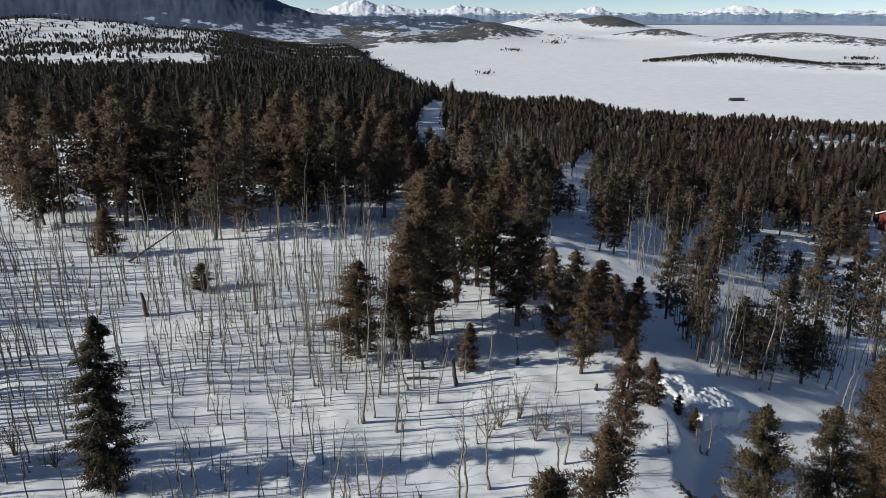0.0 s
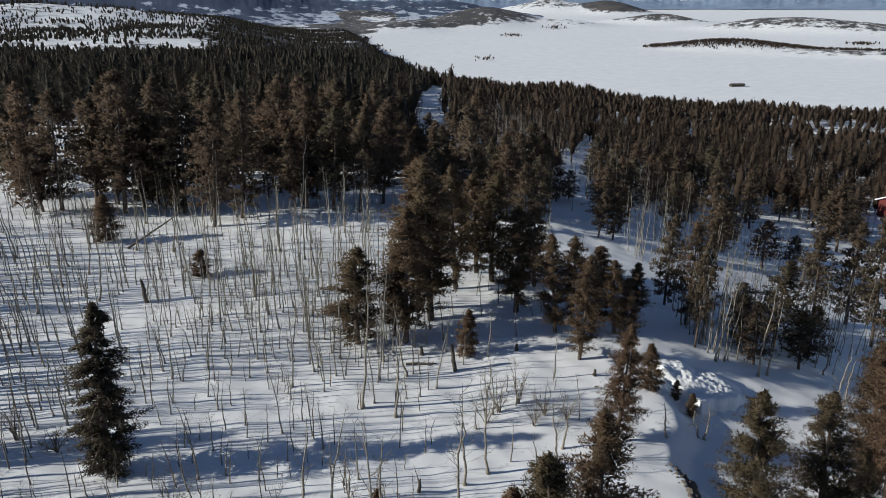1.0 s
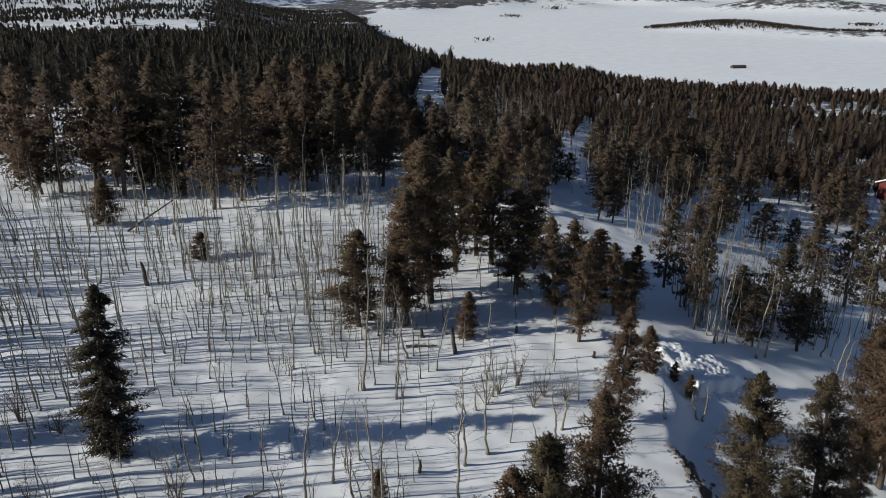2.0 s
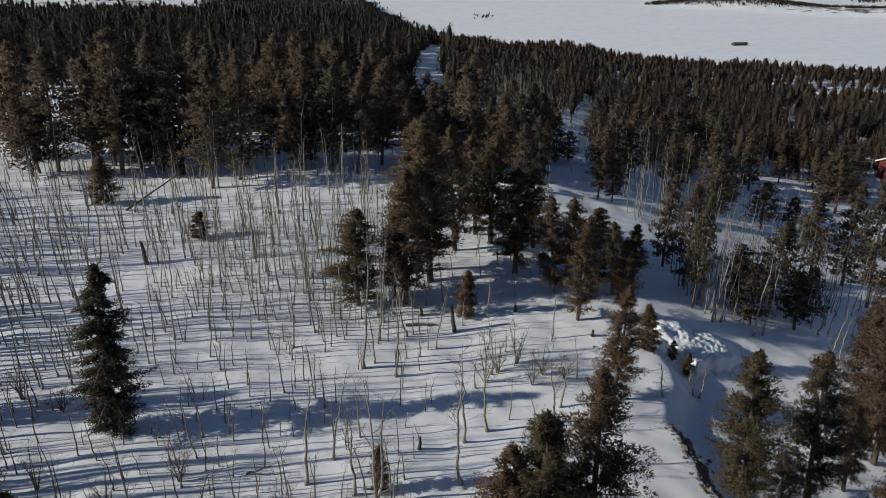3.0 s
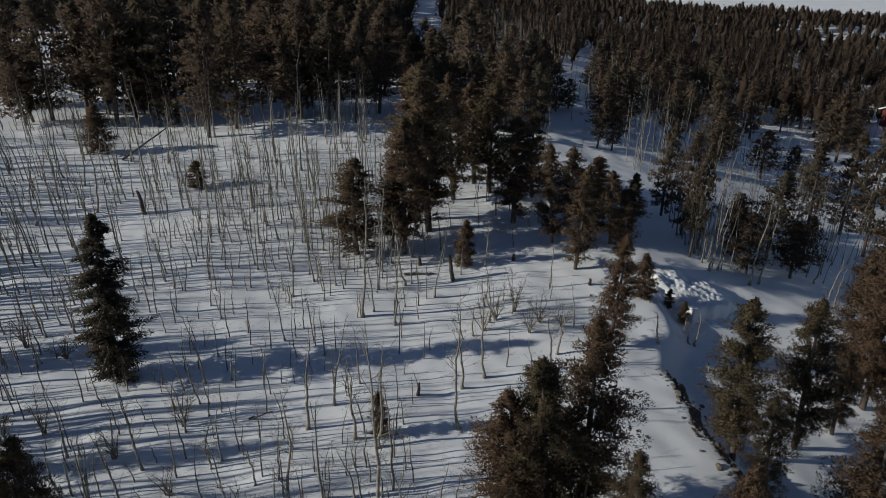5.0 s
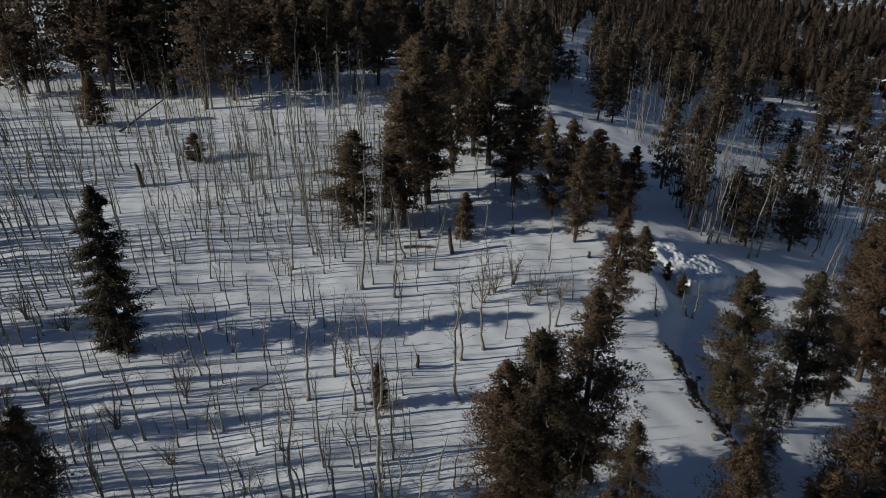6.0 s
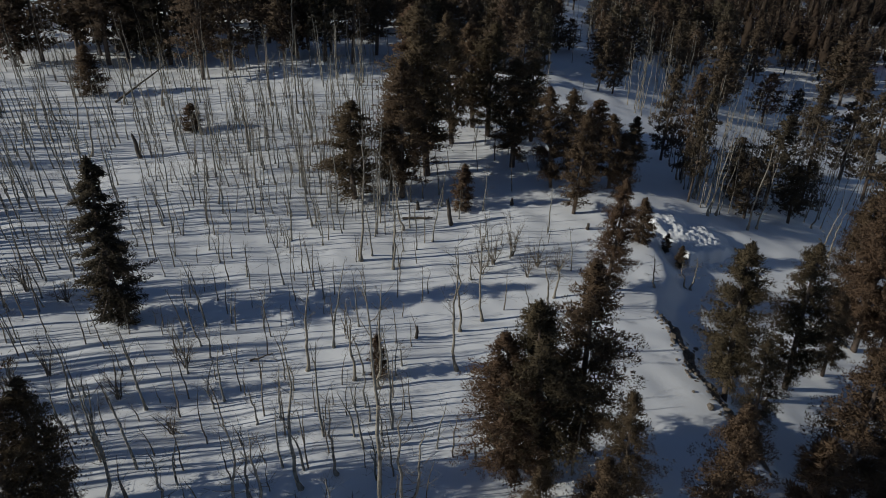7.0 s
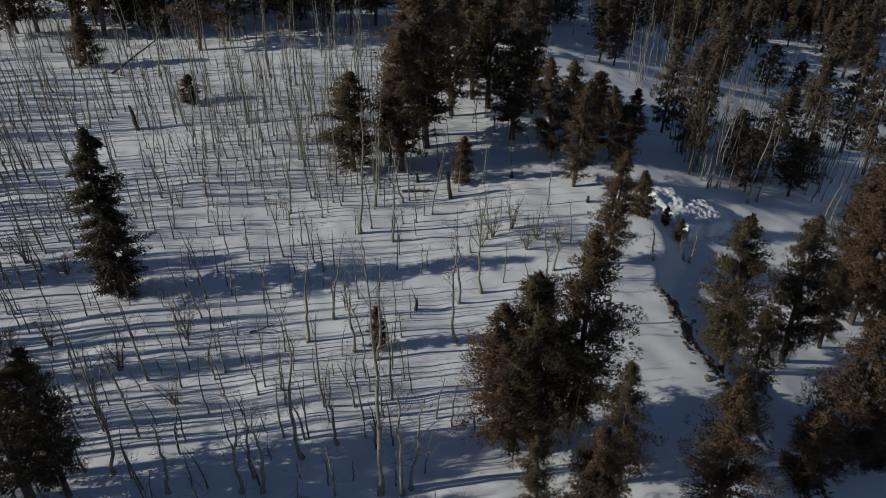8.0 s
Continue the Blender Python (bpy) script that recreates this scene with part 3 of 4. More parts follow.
PINES_ACROSS_ROAD = (
    (20.5, 56.3, 8.7, 1.8, 1), (20.8, 51.6, 9.1, 1.7, 0), (34.2, 78.9, 10.7, 2.6, -5), (20.0, 47.1, 9.4, 1.3, 1), (28.6, 51.5, 7.9, 2.3, 1),
    (38.5, 62.9, 9.4, 2.1, -5), (42.5, 63.6, 11.2, 2.7, -2), (24.6, 46.7, 5.3, 1.7, -4), (29.1, 48.1, 5.2, 1.8, -5), (18.2, 73.9, 5.5, 1.6, 5),
    (20.0, 74.3, 5.7, 1.5, 2), (42.0, 58.4, 13.5, 2.3, -5))
PINES_BEYOND_ROAD = (
    (30.5, 84.3, 8.4, 2.3, -4), (49.6, 103.0, 9.7, 2.8, -5), (60.0, 95.9, 10.5, 3.1, -5), (44.8, 104.1, 11.1, 2.5, -5), (31.4, 98.7, 8.4, 2.3, 0),
    (9.3, 87.5, 7.6, 2.0, -0), (12.7, 90.1, 7.2, 1.9, -1), (15.8, 89.5, 6.9, 1.9, -1), (12.0, 98.3, 7.5, 1.9, -2), (7.1, 89.6, 8.3, 2.0, -2),
    (16.0, 102.0, 7.4, 2.0, -3), (21.4, 87.4, 6.5, 1.6, -3), (26.1, 93.8, 7.5, 1.9, -4))
PINES_FOREST_EDGE = (
    (-64.8, 100.9, 10.7, 3.3, 5), (-46.9, 79.6, 14.4, 2.9, 5), (-39.2, 79.5, 17.0, 3.3, 5), (-44.4, 83.1, 13.3, 3.0, 5), (-32.1, 80.3, 14.5, 3.0, 5),
    (-26.0, 73.3, 14.4, 2.5, 5), (-23.9, 76.5, 14.9, 2.7, 5), (-17.7, 82.9, 14.6, 2.7, 5), (-13.6, 79.8, 12.5, 2.6, 5), (-10.0, 78.9, 12.7, 2.4, 5),
    (-7.6, 83.4, 13.4, 2.6, 5), (-22.6, 91.1, 15.5, 2.9, 4), (-38.6, 88.5, 15.8, 3.0, 5))
YOUNG_PINES = (
    (1.7, 43.7, 3.7, 0.8, 4), (14.1, 39.2, 3.5, 0.8, -5), (20.6, 20.4, 1.3, 0.8, -5), (16.1, 18.2, 4.8, 1.2, -5), (-3.0, 25.5, 2.7, 0.5, -1),
    (16.7, 38.5, 1.7, 0.40, 0), (15.9, 39.4, 1.5, 0.36, 0), (-36.2, 68.2, 5.0, 1.5, 5), (-22.8, 58.7, 2.6, 1.0, 5))
# bare aspens: x, y, height, lean
ASPENS_NEAR = (
    (-13.6, 17.8, 7.1, 5), (-11.0, 16.8, 4.6, 0), (-8.1, 16.9, 6.1, 1), (-7.2, 16.9, 5.8, 3), (-5.8, 18.6, 8.4, 3), (-6.8, 25.9, 6.3, 3),
    (-4.3, 25.2, 4.9, -1), (-2.4, 16.8, 12.4, 1), (-3.0, 24.6, 6.5, 1), (-5.0, 36.6, 9.7, 2), (-2.9, 35.7, 6.4, 1), (2.5, 30.2, 6.4, -1),
    (1.0, 26.0, 8.0, -0), (-1.5, 16.9, 7.4, 1), (-1.1, 17.1, 5.2, 7), (-4.4, 19.3, 4.8, -0), (-7.7, 17.7, 4.5, 1), (16.7, 35.9, 2.6, -7),
    (16.4, 36.0, 2.1, -7), (13.6, 34.2, 2.4, -5), (6.2, 31.2, 4.1, -4), (7.0, 32.6, 3.5, 7), (1.2, 29.2, 5.3, -1))
ASPENS_CLEARING = (
    (-2.5, 40.8, 5.6, -5), (-30.9, 43.7, 3.3, -3), (-33.5, 50.3, 7.4, 5), (-25.3, 52.4, 5.3, 7), (-29.8, 53.0, 8.0, 7), (-16.4, 53.6, 6.1, 0),
    (-16.5, 54.1, 8.5, 1), (-34.5, 56.2, 7.5, 4), (-21.6, 57.7, 6.2, 1), (-11.9, 58.9, 6.3, -2), (-33.7, 59.3, 7.6, 7), (-24.5, 59.6, 4.5, 0),
    (-36.3, 60.8, 6.5, 3), (-13.8, 63.1, 8.0, 2))
ASPENS_FAR_CLEARING = (
    (-42.9, 63.1, 6.0, -3), (-27.8, 65.1, 7.0, 5), (-16.9, 65.4, 8.4, 2), (-31.9, 65.7, 7.4, 5), (-16.8, 65.7, 7.4, 2), (-37.6, 67.3, 8.3, -0),
    (-10.9, 71.1, 5.9, 1), (-8.5, 71.3, 5.3, 5), (-8.3, 72.4, 6.6, -1), (-11.2, 73.1, 7.6, 0), (-25.4, 73.2, 9.1, 5), (-34.6, 74.6, 7.4, -4),
    (-16.7, 75.8, 10.1, 6))
ASPENS_ROADSIDE = (
    (21.1, 45.5, 7.3, 2), (21.9, 45.9, 7.0, 5), (24.2, 44.9, 7.6, 3), (25.1, 45.3, 6.3, 5), (20.5, 51.6, 5.2, 1), (28.8, 42.3, 5.2, 2),
    (32.6, 44.7, 5.0, 2), (30.1, 43.0, 4.3, -0), (31.6, 48.6, 4.6, -2))


# ---- conifers ----
def tree_master(name, kind_label, category, wood, crown, wood_mat, crown_mat, crown_name):
    top = new(name)
    part("trunk", wood.mesh("trunk", wood_mat), top)
    part(crown_name, crown.mesh(crown_name, crown_mat), top)
    return tagged(top, kind_label, category)


def planted(master, x, y, across, up, lean=0.0, turn=0.0, sink=0.05):
    m = pose(x, y, height_at(x, y) - sink, 0, lean, 0) @ pose(0, 0, 0, 0, 0, turn) @ Matrix.Diagonal((across, across, up, 1))
    ob = copy_thing(master, m)
    ob.matrix_basis = m
    return ob


rng = np.random.default_rng(11)
FINE_PINES = [tree_master("pine_tree", "bushy dark olive green pine standing in snow", "tree", *conifer(20 + k, "pine", (22000, 24000, 30000, 29000, 32000, 26000)[k], 0.110, 0.031, True, 0.165, 2, (0.30, 0.32, 0.42, 0.40, 0.44, 0.36)[k]), BARK, PINE_NEEDLES, "crown") for k in range(6)]
CLEARING_PINES = [tree_master("pine_tree", "tall dark pine beside the open snowy clearing", "tree", *conifer(30 + k, "pine", 15000, 0.135, 0.042, True, 0.19, 2, 0.44), BARK, PINE_NEEDLES, "crown") for k in range(5)]
EDGE_PINES = [tree_master("pine_tree", "slender dark pine at the edge of the forest", "tree", *conifer(40 + k, "pine" if k % 3 else "spire", 5200, 0.24, 0.085, True, 0.24, 4, 0.24), BARK, FOREST_NEEDLES, "crown") for k in range(6)]
PLAIN_PINES = [tree_master("pine_tree", "slender dark pine inside the snowy forest", "tree", *conifer(50 + k, "spire" if k % 2 else "pine", 1500, 0.36, 0.15, True, 0.26, 7, 0.30), BARK, FOREST_NEEDLES, "crown") for k in range(8)]
SPRUCE = tree_master("spruce_tree", "tall dark spruce with drooping limbs alone in snowy clearing", "tree", *conifer(61, "spruce", 30000, 0.13, 0.036, True, 0.13), BARK, SPRUCE_NEEDLES, "crown")
YOUNG = [tree_master("young_pine", "small bushy young pine growing from the snow", "tree", *conifer(70 + k, "bush", 6000, 0.36, 0.07, True, 0.34), BARK, PINE_NEEDLES, "crown") for k in range(2)]


def plant_list(masters, rows, group):
    for k, (x, y, h, r, lean) in enumerate(rows):
        ob = planted(masters[k % len(masters)], x, y, r / 1.8, h / 10.0, lean, float(rng.uniform(0, 360)))
        tagged(ob, group=group)


plant_list(FINE_PINES, PINES_NEAR, "pines below the clearing")
plant_list(CLEARING_PINES, [(x, y, h, r * 1.04, lean) for x, y, h, r, lean in PINES_AT_CLEARING], "pines in the clearing")
plant_list(EDGE_PINES, [(x, y, h, r * 0.80, lean) for x, y, h, r, lean in PINES_ACROSS_ROAD + PINES_BEYOND_ROAD], "pines across the road")
plant_list(EDGE_PINES, ((24.4, 49.4, 4.6, 1.3, 0), (31.5, 51.0, 5.0, 1.4, 0), (27.0, 55.0, 4.2, 1.3, 0)), "pines in the roadside thicket")
plant_list(EDGE_PINES, ((9.4, 73.0, 7.5, 1.7, 0), (11.6, 77.5, 8.0, 1.8, 0), (7.8, 78.0, 9.0, 1.9, 0), (13.0, 81.5, 7.0, 1.6, 0)), "pines by the road")
plant_list(EDGE_PINES, PINES_FOREST_EDGE, "pines at the forest edge")
plant_list(CLEARING_PINES, ((-27.5, 21.6, 9.0, 1.2, 0), (-33.5, 30.0, 9.5, 1.4, 0), (-29.0, 13.0, 13.5, 1.9, 0), (-20.0, 13.0, 9.5, 1.8, 0)), "pines west of the clearing")
plant_list(YOUNG, YOUNG_PINES, "young pines")
SPRUCE.matrix_basis = pose(-17.9, 30.0, height_at(-17.9, 30.0) - 0.05, 0, 4, 0) @ Matrix.Diagonal((1.25, 1.25, 1.0, 1))


YARD = ((62.0, 87.0), (82.0, 116.0), (92.0, 126.0))
CUT = ((20.0, 104.0), (28.0, 135.0), (43.0, 194.0))
LANE = ((-2.4, 134.0), (-3.4, 165.0), (-3.0, 262.0), (-1.5, 400.0))


def forest_edge(x):
    return 78 + 12 * ease(-50, -62, x) + 2.5 * wave(x, x * 0, 23, 2) - 8 * ease(-8, 6, x)


def conifer_density(x, y):
    """Share of the ground's grid places that carry a conifer."""
    r = np.hypot(x, y)
    bearing = np.degrees(np.arctan2(x, y))
    d = np.where(y > forest_edge(x) + 2, 0.72 + 0.23 * ease(115, 150, r), 0.0)
    d = np.where((x > 6) & (r < 125) & ((bearing > 12) | (r < 86)), (0.15 + 0.18 * (bearing < 20)) * ease(74, 84, r) + 0.36 * ease(98, 125, r), d)
    d = d * np.where((x < -48) & (r < 185), 0.20, 1)
    d = d * np.where(((x - 50) / 13) ** 2 + ((y - 98) / 16) ** 2 < 1, 0.10, 1)
    d = d * np.where(((x - 12) / 9) ** 2 + ((y - 138) / 24) ** 2 < 1, 0.16, 1) * np.where(((x - 26) / 12) ** 2 + ((y - 168) / 18) ** 2 < 1, 0.5, 1)
    d = d * np.where(((x + 58) / 10) ** 2 + ((y - 140) / 16) ** 2 < 1, 0.35, 1)
    track = line_distance(x, y, ROAD)
    d = d * np.where(r < 92, ease(2.8, 3.6, track), ease(1.6, 2.2, track)) * ease(2.3, 3.0, line_distance(x, y, CUT)) * ease(1.0, 1.6, line_distance(x, y, ((15.8, 82.0), (20.0, 104.0)))) * ease(5.0, 5.8, line_distance(x, y, LANE)) * ease(3.0, 4.0, line_distance(x, y, YARD))
    d = d * np.maximum(1 - ease(20, 45, brow_distance(x, y)), 0.9 * ease(0.0, 0.8, lowland(x, y)) * (r > 600))
    d = d * np.where((wave(x, y, 42, 15) > 0.62) & (r > 95), 0.30, 1)
    meadow = ease(570, 600, r) * (1 - ease(840, 920, r)) * ease(-15, -18, bearing) * (wave(x, y, 110, 9) + 0.5 * wave(x, y, 34, 4) > -0.5)
    glade = ((wave(x, y, 95, 12) > 0.75) & (r > 300)) | ((wave(x, y, 150, 18) + 0.5 * wave(x, y, 47, 7) > 0.0) & (r > 980))
    far = ease(1240, 1380, r) * ease(-15, -19, bearing)
    d = d * (1 - 0.97 * meadow) * np.where(glade, 0.12, 1) * (1 - 0.50 * far)
    return d


def woods():
    in_view = lambda x, y, spare=0: np.abs(np.degrees(np.arctan2(x, y))) < 38 + spare
    x, y, g = scattered(-420, 330, 66, 520, 4.0, 21)
    keep = (g.random(len(x)) < conifer_density(x, y)) & in_view(x, y, 6)
    x, y = x[keep], y[keep]
    r = np.hypot(x, y)
    order = np.argsort(r)
    x, y, r = x[order], y[order], r[order]
    x, y = x + g.normal(size=len(x)) * 1.0, y + g.normal(size=len(x)) * 1.0
    tall = np.where(x < 5, 11.2, 7.4) * g.uniform(0.42, 1.28, len(x)) * (1 + 0.16 * wave(x, y, 60, 4)) * (1 - 0.22 * ease(150, 400, r))
    tall = np.where((np.abs(np.degrees(np.arctan2(x, y)) + 1) < 3.2) & (r < 136), np.minimum(tall, 7.5), tall)
    wide = tall * np.where(x < 5, g.uniform(0.14, 0.21, len(x)), g.uniform(0.19, 0.27, len(x))) + 0.6
    for k in range(170):
        ob = planted(PLAIN_PINES[k % 8], x[k], y[k], wide[k] / 2, tall[k] / 10, float(g.normal() * 2), float(g.uniform(0, 360)))
        tagged(ob, group="forest pines")
    spots = np.stack([x, y, ground_height(x, y) - 0.1], 1)
    turns = g.uniform(0, 6.28, len(x))
    size = np.stack([wide / 2, tall / 10], 1)
    start = 170
    for name, reach, shape, sprays, length, width in (("pine_woods", 230.0, (7, 6, 0.46), 330, 0.56, 0.19), ("far_pine_woods", 1e9, (5, 5, 0.66), 34, 0.95, 0.40)):
        stop = int(np.searchsorted(r, reach))
        crowns = [small_fir(200 + k, *shape, sprays, length, width) for k in range(12)]
        stuff(name, spread_out(crowns, spots[start:stop], size[start:stop], turns[start:stop]), WOODS_NEEDLES, "dense dark pine forest covering the snowy slope", "forest")
        if name == "pine_woods":
            stems = [arrays(conifer(200 + k, "pine", 20, 1, 0.3, False)[0]) for k in range(2)]
            near = slice(start, start + 900)
            stuff("pine_woods_trunks", spread_out(stems, spots[near], size[near], turns[near]), BARK, "dark pine trunks inside the forest", "tree trunks")
        start = stop
    # the far hills
    x, y, g = scattered(-1500, 90, 380, 2500, 8.0, 31)
    r, bearing = np.hypot(x, y), np.degrees(np.arctan2(x, y))
    keep = (np.abs(bearing) < 37) & (r > 515) & (bearing < 0) & (r < 2400) & (g.random(len(x)) < conifer_density(x, y))
    x, y = x[keep], y[keep]
    spots = np.stack([x, y, ground_height(x, y) - 0.1], 1)
    tall = g.uniform(4.5, 8.5, len(x))
    size = np.stack([tall * 0.20, tall / 10], 1)
    crowns = [small_fir(300 + k, 4, 4, 0.66, 5, 1.3, 0.8) for k in range(6)]
    stuff("hill_woods", spread_out(crowns, spots, size, g.uniform(0, 6.28, len(x))), WOODS_NEEDLES, "dark timber scattered over far snowy hills", "forest")
    # trees on the low ridge in the valley
    g = np.random.default_rng(41)
    az, far = np.radians(g.uniform(16, 38, 2600)), g.normal(1945, 34, 2600)
    x, y = far * np.sin(az), far * np.cos(az)
    spots = np.stack([x, y, ground_height(x, y) - 0.2], 1)
    keep = spots[:, 2] > -87 + 3 * wave(x, y, 120, 3)
    spots = spots[keep]
    tall = g.uniform(7, 12, len(spots))
    for az, far, count in ((5.6, 2400, 40), (3.4, 1560, 14), (9.0, 2800, 50), (31.0, 2250, 60)):
        a, d = np.radians(az + g.normal(size=count) * 0.45), far + g.normal(size=count) * 25
        spots = np.concatenate([spots, np.stack([d * np.sin(a), d * np.cos(a), ground_height(d * np.sin(a), d * np.cos(a)) - 0.2], 1)])
    tall = g.uniform(5, 9, len(spots))
    stuff("ridge_woods", spread_out(crowns, spots, np.stack([tall * 0.22, tall / 10], 1), g.uniform(0, 6.28, len(spots))), WOODS_NEEDLES, "band of dark timber along a low valley ridge", "forest")


woods()

# ---- bare aspens ----
def aspen_master(label, mat, stem, branches):
    top = new("aspen_tree")
    part("trunk", stem.mesh("trunk", mat), top)
    for k in branches:
        part("branch", k.mesh("branch", TWIG), top)
    return tagged(top, label, "tree")


ASPENS = [aspen_master("leafless pale aspen with fine bare twigs in snow", ASPEN_BARK, *bare_aspen(80 + k, 14, 6, 6, 0.084, 0.085)) for k in range(8)]
SLIM_ASPENS = [aspen_master("thin leafless young aspen stem in snow", SLIM_BARK, *bare_aspen(95 + k, 16, 4, 5, 0.060, 0.030, 0.6)) for k in range(6)]
for rows, group in ((ASPENS_NEAR, "aspens in the near clearing"), (ASPENS_CLEARING, "aspens in the clearing"), (ASPENS_FAR_CLEARING, "aspens by the forest"), (ASPENS_ROADSIDE, "aspens by the road")):
    for k, (x, y, h, lean) in enumerate(rows):
        ob = planted(ASPENS[k % 8], x, y, 0.70 + 0.03 * h, h / 8, lean, float(rng.uniform(0, 360)), 0.02)
        tagged(ob, group=group)


def aspen_density(x, y):
    d = np.where((y < forest_edge(x) + 4) & (x < 9), 0.38, 0.0)
    d = d * (0.6 + 0.4 * wave(x, y, 19, 6)) * np.where(x > -2, 0.30, 1) * np.where((y < 36) & (x > -24), 0.7, 1)
    d = d + 0.35 * np.exp(-((x + 14) / 13) ** 2 - ((y - 57) / 14) ** 2) * (x < 0)
    return d * (x < bank_line(y) - 3) * (1 + 0.4 * ease(-24, -36, x)) * (1 - 0.5 * ease(54, 68, y))


x, y, g = scattered(-100, 9, 8, 86, 1.02, 51)
keep = (g.random(len(x)) < aspen_density(x, y)) & (x * 0.25 > -y - 6)
x, y = x[keep], y[keep]
tall = np.where(g.random(len(x)) < 0.74, g.uniform(1.8, 4.2, len(x)), g.uniform(4.4, 7.4, len(x))) * (1 - 0.20 * (y < 40))
order = np.argsort(np.hypot(x + 12, y - 38))
for k in order[:235]:
    h = float(tall[k])
    ob = planted(SLIM_ASPENS[k % 6], x[k], y[k], 0.62 + 0.06 * h, h / 8, float(1.5 + g.normal() * 3.0), float(g.uniform(0, 360)), 0.02)
    tagged(ob, group="slim aspens")
REST = np.stack([x, y, ground_height(x, y), tall], 1)[order[235:]]
# the stand west of the clearing, whose shadows stripe the snow
x, y, g = scattered(-85, 0, -22, 72, 1.75, 57)
keep = (x < -0.60 * np.maximum(y, 0) - 11) & (x > -0.60 * np.maximum(y, 0) - 42) & (g.random(len(x)) < 0.48)
x, y = x[keep], y[keep]
STAND = np.stack([x, y, ground_height(x, y), g.uniform(8, 15, len(x))], 1)


def aspen_groves():
    """Groves at the sides, beyond the road and in the forest, and whips in the clearing."""
    stems, twigs, slim = [], [], []
    for k in range(5):
        s, b = bare_aspen(120 + k, 6, 4, 2, 0.050, 0.060)
        stems.append(arrays(s))
        twigs.append(joined(b))
        slim.append(arrays(sapling(130 + k)))
    g = np.random.default_rng(61)
    stuff("aspen_thicket", spread_out(slim, REST[:, :3], np.stack([0.85 + 0.05 * REST[:, 3], REST[:, 3] / 8], 1), g.uniform(0, 6.28, len(REST))), SLIM_BARK, "stand of thin bare aspens beside the clearing", "trees")
    tall = [arrays(sapling(140 + k, 2.3, 12)) for k in range(4)]
    stuff("aspen_stand", spread_out(tall, STAND[:, :3], np.stack([0.70 + 0.03 * STAND[:, 3], STAND[:, 3] / 8], 1), g.uniform(0, 6.28, len(STAND))), SLIM_BARK, "stand of tall bare aspens west of the clearing", "trees")
    groves = (("aspen_grove", SLIM_BARK, ((32, 92, 6, 8, 80), )),
              ("far_aspen_grove", GROVE_BARK, ((-18, 78, 26, 4, 56), (-66, 108, 12, 16, 110), (24, 100, 10, 12, 60), (20.9, 48.2, 0.55, 2.0, 38), (24.0, 45.9, 1.6, 0.5, 14), (22.6, 69.5, 1.6, 3.0, 20), (12.5, 84, 2.8, 3.5, 52), (41, 78, 6, 5, 40), (33, 50, 4, 3, 14), (26, 60, 4, 4, 18), (28, 52.5, 4, 2.0, 24), (27, 56, 5, 3.5, 40), (38, 58, 6, 4, 24), (12, 134, 6, 18, 190), (-58, 140, 9, 14, 70), (13, 102, 4, 5, 30), (30, 125, 9, 14, 60), (60, 120, 20, 20, 40), (50, 150, 40, 30, 130), (24, 165, 14, 20, 150), (50, 200, 34, 28, 190), (95, 160, 28, 28, 90), (-30, 130, 30, 26, 110), (-72, 92, 8, 10, 50))))
    for name, mat, patches in groves:
        spots = np.concatenate([np.stack([g.normal(cx, sx, count), g.normal(cy, sy, count)], 1) for cx, cy, sx, sy, count in patches])
        spots = spots[(line_distance(spots[:, 0], spots[:, 1], ROAD) > 2.0) & (line_distance(spots[:, 0], spots[:, 1], CUT) > 2.5)]
        where = np.concatenate([spots, ground_height(spots[:, 0], spots[:, 1])[:, None]], 1)
        size, turn = np.stack([np.full(len(where), 0.8), g.uniform(0.5, 1.0, len(where))], 1), g.uniform(0, 6.28, len(where))
        stuff(name, spread_out(stems, where, size, turn), mat, "grove of bare pale aspen stems in snow", "trees")
        stuff(name + "_twigs", spread_out(twigs, where, size, turn), TWIG, "fine bare twigs of an aspen grove", "twigs")
    x, y, g = scattered(-60, 10, 13, 78, 1.5, 71)
    keep = g.random(len(x)) < 0.5 * aspen_density(x, y) + (0.12 + 0.62 * (1 - ease(30, 44, y)) * (x > -28) * ease(3, -3, x)) * (x < 6)
    x, y = x[keep], y[keep]
    whips = []
    for k in range(6):
        whips.append(arrays(sapling(150 + k)))
    tall = g.uniform(0.12, 0.45, len(x))
    stuff("aspen_whips", spread_out(whips, np.stack([x, y, ground_height(x, y)], 1), np.stack([0.42 + tall * 0.75, tall], 1), g.uniform(0, 6.28, len(x))), TWIG, "thin aspen shoots standing in the snow", "shoots")


aspen_groves()
for master in FINE_PINES + CLEARING_PINES + EDGE_PINES + PLAIN_PINES + YOUNG + ASPENS + SLIM_ASPENS:
    for ob in (*master.children_recursive, master):
        bpy.data.objects.remove(ob)


